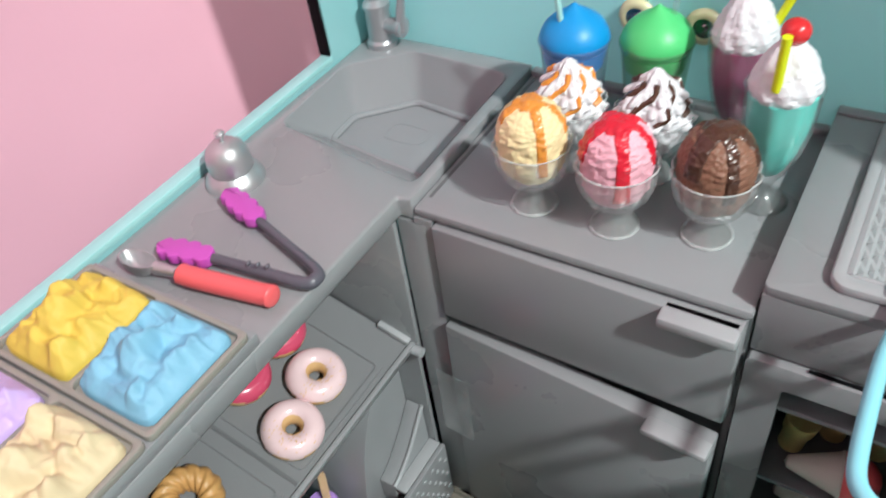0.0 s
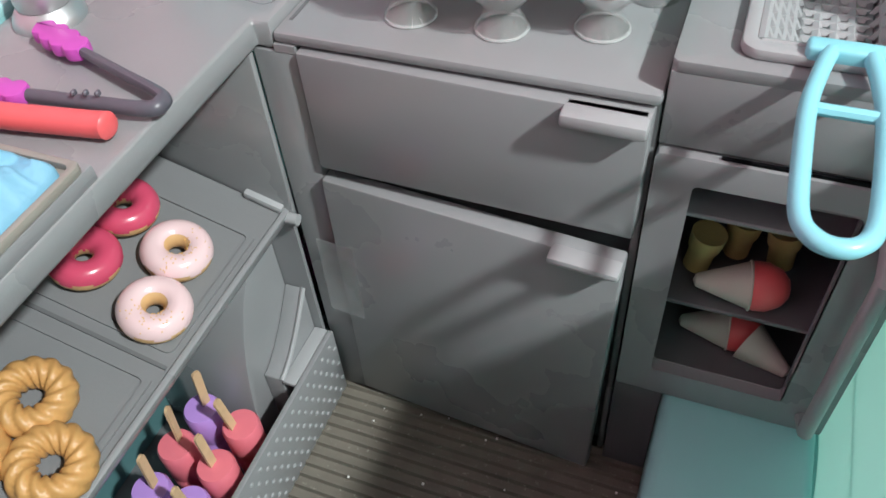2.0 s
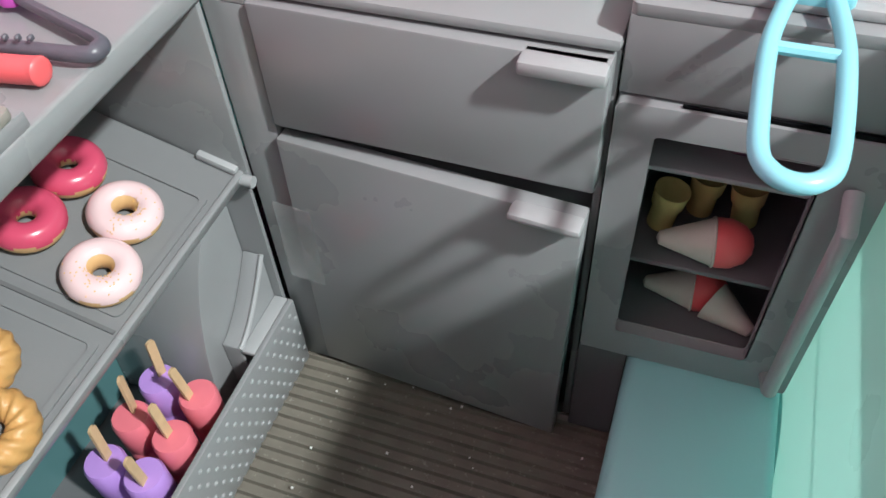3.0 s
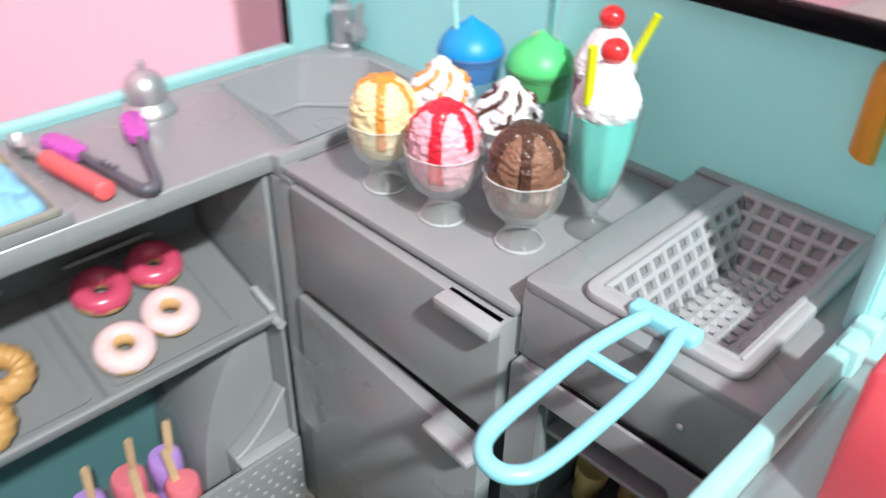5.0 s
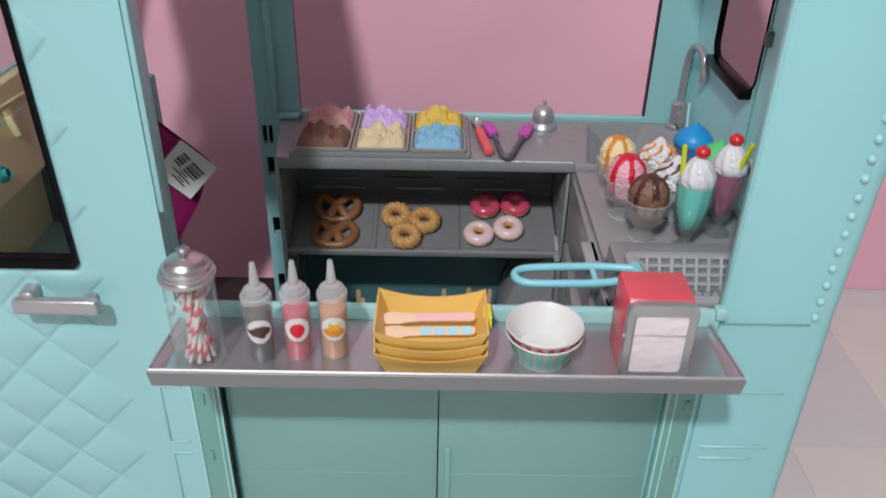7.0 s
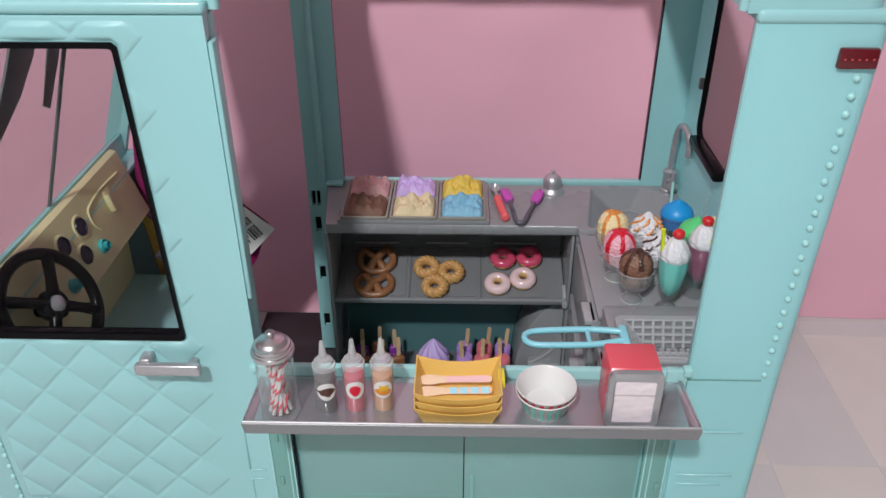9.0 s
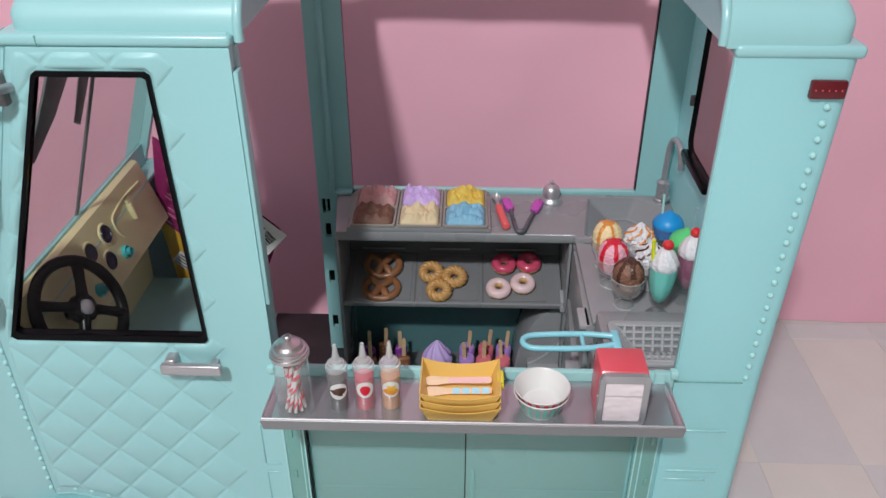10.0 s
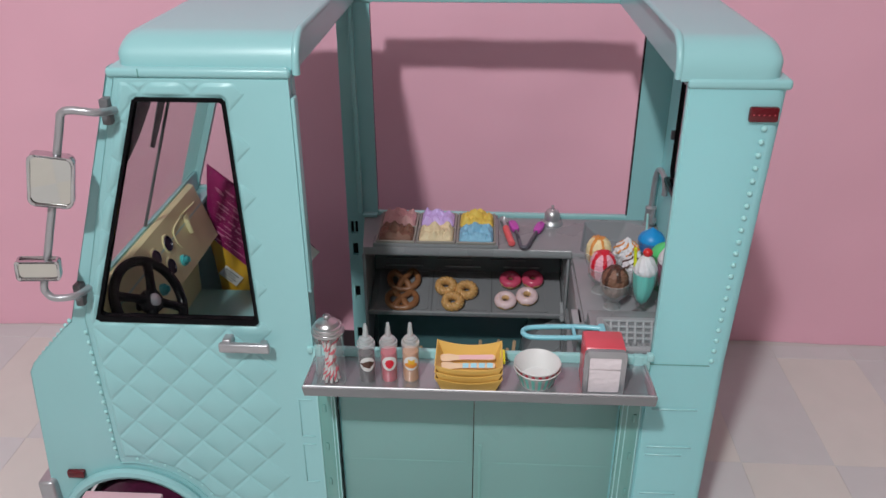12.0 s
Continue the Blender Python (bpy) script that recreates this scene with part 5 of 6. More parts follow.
def build_bell():
    t = thing("counter_bell", (0.1145, 0.4015, BACK), "small silver counter bell on the worktop", "bell")
    part("base", lathe([(0.0, 0.0), (0.0174, 0.0), (0.0174, 0.0014), (0.0160, 0.0042), (0.0140, 0.0068), (0.0127, 0.0082), (0, 0.0082)], 36), BRIGHT, t)
    part("dome", lathe([(0.0124, 0.0084), (0.0128, 0.0110), (0.0125, 0.0168), (0.0106, 0.0222), (0.0063, 0.0260), (0, 0.0270)], 36), BRIGHT, t)
    part("button", lathe([(0.0014, 0.0266), (0.0014, 0.0292), (0.0028, 0.0300), (0.0030, 0.0320), (0.0018, 0.0332), (0, 0.0335)], 16), BRIGHT, t)


def build_tongs_and_scoop():
    t = thing("tongs", (0.072, 0.35, BACK), "slate grey tongs with scalloped magenta tips lying open", "tongs")
    pairs = (((0.0485, 0.394), (0.0545, 0.3605)), ((0.0975, 0.391), (0.0868, 0.3570)))
    zt = BACK + 0.006
    (n0, n1) = pairs[0][1], pairs[1][1]
    arms = curve([(*n0, zt), (n0[0] * 0.5 + 0.0302, n0[1] * 0.5 + 0.1525, zt), (0.0605, 0.3070, zt), (0.0655, 0.3028, zt), (0.0705, 0.3065, zt), (n1[0] * 0.5 + 0.0350, n1[1] * 0.5 + 0.1525, zt), (*n1, zt)], 6)
    part("bent_arm", tube(arms, [0.0029 - 0.0010 * abs(i / (len(arms) - 1) - 0.5) for i in range(len(arms))], 10, flat=1.2), TONGGREY, t, "slate grey arm bent into a V", at="world")
    for tip, neck in pairs:
        d = Vector((tip[0] - neck[0], tip[1] - neck[1], 0))
        out = []
        n = 36
        for side in (1, -1):
            for i in range(n + 1):
                k = i / n if side > 0 else 1 - i / n
                w = 0.0028 + 0.0024 * math.sin(math.pi * min(1, k * 1.02)) ** 0.7 + 0.0019 * abs(math.sin(k * math.pi * 4)) - 0.0028 * max(0, k - 0.86) / 0.14
                out.append((side * w, k * d.length))
        turn = Matrix.Translation((*neck, zt)) @ Matrix.Rotation(math.atan2(d.y, d.x) - math.pi / 2, 4, "Z")
        part("tip", moved(prism(out, [], -0.0030, 0.0034, "z", 0.0014), turn), PURPLE, t, "scalloped magenta tip", at="world")
    for i in range(3):
        part("rib", box(0.0568 - 0.0012 * i, 0.0598 - 0.0012 * i, 0.325 + 0.005 * i, 0.3268 + 0.005 * i, BACK + 0.010, BACK + 0.0125, 0.0006, 1), TONGGREY, t, at="world")

    s = thing("ice_cream_scoop", (0.041, 0.36, BACK), "ice cream scoop with silver bowl and coral handle", "scoop")
    part("handle", tube(curve([(0.0385, 0.367, BACK + 0.0075), (0.0395, 0.358, BACK + 0.0072), (0.0450, 0.325, BACK + 0.0066), (0.0465, 0.3165, BACK + 0.0066), (0.0467, 0.3130, BACK + 0.0066)], 5), [0.0042] + [0.0055] * 15 + [0.0057, 0.0057, 0.0052, 0.0042, 0.002], 14), CORAL_SOFT, s, "coral handle", at="world")
    part("neck", tube([(0.0382, 0.369, BACK + 0.0075), (0.0365, 0.383, BACK + 0.0065)], [0.0026, 0.0036], 10), BRIGHT, s, at="world")
    bowl = lathe([(0, -0.0055), (0.005, -0.005), (0.009, -0.001), (0.0102, 0.003), (0.0096, 0.003), (0.008, -0.0002), (0.0045, -0.0035), (0, -0.004)], 24)
    part("bowl", moved(bowl, Matrix.Translation((0.0350, 0.394, BACK + 0.0065)) @ Matrix.Rotation(radians(12), 4, "Y") @ Matrix.Diagonal((0.66, 1.22, 1, 1))), BRIGHT, s, "shiny silver bowl", at="world")


def petal(k, amp):
    """Petals that swell out round a bowl and its foot."""
    return lambda a, z: 1 + (amp * max(0.0, min(1.0, (z - 0.016) / 0.012)) + amp * 0.9 * (z < 0.004)) * (abs(math.sin(a * k / 2)) ** 0.8 - 0.5)


def dish(t):
    """A clear footed sundae dish with a petal rim."""
    prof = [(0.0, 0.0), (0.0122, 0.0), (0.0125, 0.0012), (0.0112, 0.0035), (0.0092, 0.0070), (0.0076, 0.0110), (0.0080, 0.0135), (0.0122, 0.0162), (0.0164, 0.0215), (0.0184, 0.0280), (0.0191, 0.0345), (0.0191, 0.0385), (0.0193, 0.0392)]
    d = part("dish", lathe(prof, 80, petal(10, 0.08)), DISHGLASS, t, "clear footed dish with a scalloped rim")
    wave = petal(10, 0.08)
    edge = []
    for i in range(100):
        a = 2 * math.pi * i / 100
        r = 0.0192 * wave(a, 0.046)
        edge.append((r * math.cos(a), r * math.sin(a), 0.0388 + 0.0012 * abs(math.sin(5 * a))))
    part("rim", tube(edge, 0.00048, 6, closed=True), GLASSRIM, d, "scalloped rim whitened as a glass highlight")
    part("foot_ring", tube([(0.0119 * math.cos(2 * math.pi * i / 40), 0.0119 * math.sin(2 * math.pi * i / 40), 0.0009) for i in range(40)], 0.0009, 6, closed=True), GLASSRIM, d, "foot ring whitened as a glass highlight")


def scoop_shape(lift, seed):
    b = bmesh.new()
    bmesh.ops.create_icosphere(b, subdivisions=6, radius=1)
    for v in b.verts:
        d = v.co.normalized()
        rough = 0.06 * rnd((d.x * 2, d.y * 2, d.z * 5 + seed), 1.6) + 0.075 * abs(rnd((d.x * 3.2, d.y * 3.2, d.z * 8 + seed), 1.5)) + 0.045 * abs(rnd((d.x * 9, d.y * 9, d.z * 16 + seed), 1.3)) - 0.045
        low = max(0.0, -d.z)
        full = (1 - min(0.999, low) ** 3) ** (1 / 3) / math.sqrt(1 - min(0.999, low) ** 2)
        r = 0.0175 * (1 + 0.85 * rough * (1 - 0.45 * low)) + lift
        v.co = Vector((d.x * r * full, d.y * r * full, d.z * r * (1.04 if d.z > 0 else 1.56)))
    return b


def build_scoops():
    runs = {
        "vanilla": ((18, 0.15, -0.72), (80, 0.12, 0.1), (-75, 0.15, 0.5), (190, 0.15, -0.1)),
        "strawberry": ((6, 0.19, -0.78), (66, 0.17, -0.15), (-78, 0.25, -0.05), (130, 0.2, -0.4), (200, 0.2, 0.0)),
        "chocolate": ((14, 0.17, -0.6), (-48, 0.26, -0.1), (72, 0.2, 0.1), (140, 0.2, -0.4), (215, 0.2, 0.0)),
    }
    for kind, x, y, seed in (("vanilla", 0.1685, 0.2385, 1), ("strawberry", 0.169, 0.1945, 4), ("chocolate", 0.180, 0.1515, 8)):
        sauce = {"vanilla": "caramel", "strawberry": "red", "chocolate": "chocolate"}[kind]
        t = thing("sundae", (x, y, TOP), f"{kind} ice cream with {sauce} sauce in a clear footed dish", "sundae", "sundaes on the worktop")
        dish(t)
        c = Vector((0, 0, 0.0450))
        part("ice_cream", moved(scoop_shape(0, seed), Matrix.Translation(c)), ICES[kind], t, f"rough {kind} scoop", sharp=180)
        b = scoop_shape(0.0007, seed)
        paths = [(radians(205 + p), w, low) for p, w, low in runs[kind]]

        def wet(d):
            a = math.atan2(d.y, d.x)
            if d.z > (0.92 if kind == "vanilla" else 0.87) + 0.10 * rnd((d.x, d.y, seed), 3):
                return True
            for p, w, low in paths:
                off = abs((a - p + math.pi) % (2 * math.pi) - math.pi)
                if off * math.sqrt(max(0.05, 1 - d.z * d.z)) < w * (1 + 0.3 * rnd((d.z * 4, p, 0), 1)) and d.z > low:
                    return True
            return False
        dry = [f for f in b.faces if not wet(f.calc_center_median().normalized())]
        bmesh.ops.delete(b, geom=dry, context="FACES")
        rim = {v for e in b.edges if len(e.link_faces) == 1 for v in e.verts}
        for v in b.verts:
            if v in rim:
                v.co *= 0.94
        part("sauce", moved(b, Matrix.Translation(c)), SAUCES[kind], t, f"glossy {sauce} sauce running down", sharp=180)
    for sauce, x, y, lab in (("vanilla", 0.2080, 0.2370, "caramel"), ("chocolate", 0.2140, 0.1935, "chocolate")):
        t = thing("whipped_sundae", (x, y, TOP), f"whipped ice cream with {lab} stripes in a clear footed dish", "sundae", "sundaes on the worktop")
        dish(t)

        def swirl(a, z):
            return 0.97 + 0.12 * math.sin(5 * a - 230 * z) + 0.52 * (abs(rnd((math.cos(a) * 1.5, math.sin(a) * 1.5, z * 85), 2.4)) - 0.15) + 0.07 * rnd((math.cos(a) * 2, math.sin(a) * 2, z * 160), 4.5)
        prof = [(0.0, 0.019), (0.012, 0.021), (0.0155, 0.030), (0.0163, 0.040), (0.0155, 0.0455), (0.0128, 0.050), (0.0102, 0.0535), (0.0064, 0.057), (0.0042, 0.0605), (0.0016, 0.0635), (0, 0.064)]
        fine = []
        for (r0, z0), (r1, z1) in zip(prof, prof[1:]):
            fine += [(r0 + (r1 - r0) * k / 7, z0 + (z1 - z0) * k / 7) for k in range(7)]
        part("whipped_cream", lathe(fine + [prof[-1]], 96, swirl), WHIP, t, "white whipped swirl", sharp=180)
        for k in range(6):
            a0 = radians(60 * k + 20)
            line = []
            for i in range(12):
                z = 0.0415 + 0.0165 * i / 11
                r = np.interp(z, [p[1] for p in prof[3:]], [p[0] for p in prof[3:]]) * swirl(a0 + i * 0.12, z) + 0.0002
                line.append((r * math.cos(a0 + i * 0.12 + 0.1 * math.sin(i)), r * math.sin(a0 + i * 0.12 + 0.1 * math.sin(i)), z))
            part("sauce_stripe", tube(line, [0.0011 + 0.0007 * abs(math.sin(i * 1.3 + k)) for i in range(12)], 6), SAUCES[sauce], t, f"{lab} sauce stripe")


def build_slush():
    for x, y, mat, cup, col, straw in ((0.2445, 0.2500, SLUSHBLUE, CUPBLUE, "blue", STRAWTEAL), (0.2560, 0.2080, SLUSHGREEN, CUPGREEN, "green", GLASS)):
        t = thing("slush_cup", (x, y, TOP), f"clear tinted cup of {col} slush with a straw", "drink", "drinks on the worktop")
        part("cup", lathe([(0, 0.0), (0.0138, 0.0), (0.0142, 0.001), (0.0190, 0.0525), (0.0198, 0.0530), (0.0200, 0.0540), (0.0196, 0.0548)], 36), cup, t, f"clear {col} cup")
        part("filling", lathe([(0, 0.038), (0.0160, 0.039), (0.0178, 0.049), (0, 0.049)], 36), mat, t)
        part("dome", lathe([(0, 0.048), (0.0176, 0.0495), (0.0190, 0.0530), (0.0192, 0.0550), (0.0183, 0.0585), (0.0162, 0.0622), (0.0128, 0.0655), (0.0088, 0.0683), (0.0048, 0.0706), (0.0022, 0.0728), (0.0006, 0.0742), (0, 0.0745)], 40, lambda a, z: 1 + 0.015 * rnd((math.cos(a), math.sin(a), z * 60), 2)), mat, t, f"{col} slush dome")
        part("straw", tube([(-0.008, 0.003, 0.060), (-0.0085, 0.0075, 0.092)] if col == "blue" else [(0.002, -0.006, 0.060), (0.003, -0.012, 0.106)], 0.0016, 10), straw, t, "thin drinking straw")


def build_shakes():
    for x, y, mat, col in ((0.2145, 0.1350, SHAKEMINT, "mint green"), (0.2515, 0.1630, SHAKEPURPLE, "plum purple")):
        t = thing("milkshake", (x, y, TOP), f"{col} milkshake with cream and cherry in a tall glass", "drink", "drinks on the worktop")
        prof = [(0, 0), (0.0122, 0), (0.0126, 0.0012), (0.0108, 0.0032), (0.0050, 0.0058), (0.0030, 0.0095), (0.0040, 0.013), (0.0088, 0.021), (0.0128, 0.032), (0.0153, 0.045), (0.0166, 0.058), (0.0170, 0.0665), (0.0173, 0.0672), (0.0169, 0.0675)]
        part("glass", lathe(prof, 44, lambda a, z: 1 + 0.03 * math.cos(8 * a) * (0.014 < z < 0.055)), GLASS, t, "tall clear footed glass")
        part("shake", lathe([(0, 0.0150), (0.0068, 0.0215), (0.0110, 0.0325), (0.0136, 0.0452), (0.0146, 0.058), (0.0147, 0.064), (0, 0.064)], 64, lambda a, z: 1 + 0.035 * math.cos(8 * a)), mat, t, f"{col} shake")

        def swirl(a, z):
            return 0.98 + 0.035 * math.sin(9 * a + 220 * z) + 0.09 * (abs(rnd((math.cos(a) * 2.6, math.sin(a) * 2.6, z * 90), 2.6)) - 0.14) + 0.03 * rnd((math.cos(a) * 2, math.sin(a) * 2, z * 200), 4)
        cream = [(0, 0.0625), (0.0146, 0.0640), (0.0154, 0.0668), (0.0154, 0.0695), (0.0146, 0.0732), (0.0130, 0.0766), (0.0116, 0.0800), (0.0096, 0.0834), (0.0072, 0.0864), (0.0045, 0.0884), (0, 0.0893)]
        fine = []
        for (r0, z0), (r1, z1) in zip(cream, cream[1:]):
            fine += [(r0 + (r1 - r0) * k / 6, z0 + (z1 - z0) * k / 6) for k in range(6)]
        part("whipped_cream", lathe(fine + [cream[-1]], 96, swirl), WHIP, t, "white whipped cream", sharp=180)
        part("cherry", ball(0.0064, (0.0005, 0, 0.0932), 3, (1, 1, 0.92)), CHERRY, t, "red cherry")
        a, b = (-0.0135, 0.0012), (-0.0158, 0.0004)
        if col != "mint green":
            a, b = (0.004, -0.0120), (0.0065, -0.0215)
        part("straw", tube([(a[0], a[1], 0.072), (b[0], b[1], 0.099 if col == "mint green" else 0.098)], 0.0022, 10), STRAWYELLOW, t, "acid yellow straw")


# ---- pastries and ices in the display ----
SLOPE = radians(17)


def on_shelf(x, y, lift=0.0, spin=0.0):
    """A pose on the sloping shelf at x, y of the plan."""
    m = Matrix.Translation((-0.024, 0.3145, 0.2335)) @ Matrix.Rotation(SLOPE, 4, "X")
    return m @ Matrix.Translation((x + 0.024, (y - 0.3145) / math.cos(SLOPE), lift)) @ Matrix.Rotation(radians(spin), 4, "Z")


def placed(t, m):
    t.matrix_basis = m
    return t


def build_pastries():
    for x, y, mat, lab in ((0.0762, 0.3450, ICINGPINK, "pale pink"), (0.0408, 0.3355, ICINGPINK, "pale pink"), (0.0495, 0.3790, ICINGRED, "hot pink"), (0.0865, 0.3815, ICINGRED, "hot pink")):
        t = thing("donut", (0, 0, 0), f"toy donut with glossy {lab} icing on the pastry shelf", "donut", "donuts on the shelf")
        part("dough", moved(torus(0.0112, 0.0071, 40, 14, 1.08), Matrix.Translation((0, 0, 0.0074))), DONUTBASE, t)
        icing = torus(0.0112, 0.0073, 72, 30, 1.10, lambda a, c: 1.0)
        gone = [f for f in icing.faces if f.calc_center_median().z < 0.0010 + 0.0012 * math.sin(7 * math.atan2(f.calc_center_median().y, f.calc_center_median().x))]
        low = set(gone)
        gone += [f for f in icing.faces if mat is ICINGPINK and f not in low and f.calc_center_median().xy.length < 0.0059]
        bmesh.ops.delete(icing, geom=gone, context="FACES")
        part("icing", moved(icing, Matrix.Translation((0, 0, 0.0074))), mat, t, f"glossy {lab} icing", sharp=180)
        if mat is ICINGPINK:
            rg = random.Random(int(x * 1e5))
            dots = None
            for i in range(46):
                a, c = rg.uniform(0.5, 3.4), rg.uniform(0.6, 2.6)
                d = 0.0112 + 0.0071 * math.cos(c)
                dots = ball(0.00052, (d * math.cos(a), d * math.sin(a), 0.0074 + 0.0071 * 1.10 * math.sin(c)), 1, bm=dots)
            tagged(part("sprinkles", dots, GOLD, t, "small golden sprinkles"), kind="stuff")
        deep = mat is ICINGRED
        placed(t, on_shelf(x, y, 0.0012 if deep else 0, 20 * x * 100) @ Matrix.Rotation(radians(0), 4, "Z"))
    for x, y, s in ((-0.0570, 0.3620, 0), (-0.0228, 0.3545, 30), (-0.0448, 0.3298, 55)):
        t = thing("cruller", (0, 0, 0), "golden twisted ring pastry on the pastry shelf", "pastry", "ring pastries on the shelf")
        part("dough", moved(torus(0.0122, 0.0067, 150, 20, 1.22, lambda a, c: 0.80 + 0.28 * abs(math.sin(6.0 * a + 1.9 * c)) ** 0.9), Matrix.Translation((0, 0, 0.0084))), DOUGH, t, sharp=180)
        placed(t, on_shelf(x, y, 0, s))
    for x, y, s, tip in ((-0.1290, 0.3350, 0, 0), (-0.1288, 0.3750, 6, 12)):
        t = thing("pretzel", (0, 0, 0), "glazed dark brown toy pretzel on the pastry shelf", "pretzel", "pretzels on the shelf")
        line = curve([(0.010, -0.0165, 0.0045), (0.003, -0.004, 0.0065), (-0.006, 0.006, 0.006), (-0.0155, 0.0150, 0.0045), (-0.0232, 0.006, 0.0045), (-0.0215, -0.008, 0.0045), (-0.010, -0.0175, 0.0045), (0.0, -0.0188, 0.0042), (0.010, -0.0175, 0.0045), (0.0215, -0.008, 0.0045), (0.0232, 0.006, 0.0045), (0.0155, 0.0150, 0.0045), (0.006, 0.006, 0.0075), (-0.003, -0.004, 0.0085), (-0.010, -0.0165, 0.0075)], 6)
        part("twist", tube(line, [0.0053 + 0.0004 * math.sin(i * 0.4) for i in range(len(line))], 12), PRETZEL, t, sharp=180)
        placed(t, on_shelf(x, y, 0.0046 if tip else 0.0006, s) @ Matrix.Rotation(radians(tip), 4, "X"))


def stick(t, z0, z1, lean=(0, 0)):
    bm = prism(rounded(-0.0028, 0.0028, z0, z1, 0.0026, 4), [], -0.0009, 0.0009, "y")
    part("stick", moved(bm, Matrix.Rotation(lean[0], 4, "X") @ Matrix.Rotation(lean[1], 4, "Y")), WOOD, t, "pale wooden stick")


def build_ices():
    rg = random.Random(5)
    for i, (x, y, mat, col) in enumerate(((-0.003, 0.3550, LILAC, "lilac"), (0.0265, 0.3570, SALMON, "salmon pink"), (0.0535, 0.3560, LILAC, "lilac"), (-0.003, 0.3285, LILAC, "lilac"), (0.0225, 0.3265, SALMON, "salmon pink"), (0.0515, 0.3265, SALMON, "salmon pink"))):
        t = thing("ice_lolly", (x, y, 0.069), f"{col} ice lolly with a wooden stick in the bin", "ice lolly", "ice lollies in the bin", turn=rg.uniform(-20, 20))
        part("ice", lathe([(0, 0), (0.0095, 0), (0.0108, 0.003), (0.0112, 0.022), (0.0104, 0.024), (0.0104, 0.027), (0.0116, 0.029), (0.0118, 0.052), (0.0106, 0.0545), (0, 0.0548)], 28), mat, t)
        stick(t, 0.050, 0.086, (rg.uniform(-0.06, 0.06), rg.uniform(-0.09, 0.09)))
    t = thing("cupcake", (-0.049, 0.354, 0.069), "white cup with a lilac whipped swirl in the bin", "cupcake")
    part("cup", lathe([(0, 0), (0.015, 0), (0.0225, 0.028), (0.0235, 0.030), (0.0222, 0.0305), (0, 0.026)], 32), WHITE, t)
    prof = [(0, 0.024), (0.0215, 0.027), (0.0222, 0.034), (0.0205, 0.040), (0.0165, 0.047), (0.0120, 0.053), (0.0075, 0.059), (0.003, 0.064), (0, 0.066)]
    fine = []
    for (r0, z0), (r1, z1) in zip(prof, prof[1:]):
        fine += [(r0 + (r1 - r0) * k / 3, z0 + (z1 - z0) * k / 3) for k in range(3)]
    part("swirl", lathe(fine + [prof[-1]], 60, lambda a, z: 1 + 0.10 * math.sin(9 * a + 130 * z)), CREAMS["lilac"], t, "lilac whipped swirl", sharp=180)
    for i, (x, y) in enumerate(((-0.155, 0.352), (-0.131, 0.362), (-0.106, 0.356), (-0.150, 0.325), (-0.124, 0.328), (-0.100, 0.330))):
        t = thing("ice_cream_bar", (x, y, 0.069), "chocolate brown ice cream bar with sprinkles and a wooden stick", "ice cream bar", "ice cream bars in the bin", turn=rg.uniform(-25, 25))
        part("bar", box(-0.010, 0.010, -0.005, 0.005, 0.020, 0.052, 0.004, 3), PRETZEL if i % 2 else BARPURPLE, t)
        part("wrapper", box(-0.0108, 0.0108, -0.0058, 0.0058, 0, 0.024, 0.003, 2), BARBLUE if i > 3 else WHITE, t, "paper wrapper")
        dots = None
        for k in range(26):
            dots = ball(0.0009, (rg.uniform(-0.009, 0.009), rg.choice((-0.0052, 0.0052)), rg.uniform(0.024, 0.049)), 1, bm=dots)
        tagged(part("sprinkles", dots, PINKPRINT, t, "small pale sprinkles"), kind="stuff")
        stick(t, 0.048, 0.084, (rg.uniform(-0.06, 0.06), rg.uniform(-0.06, 0.06)))


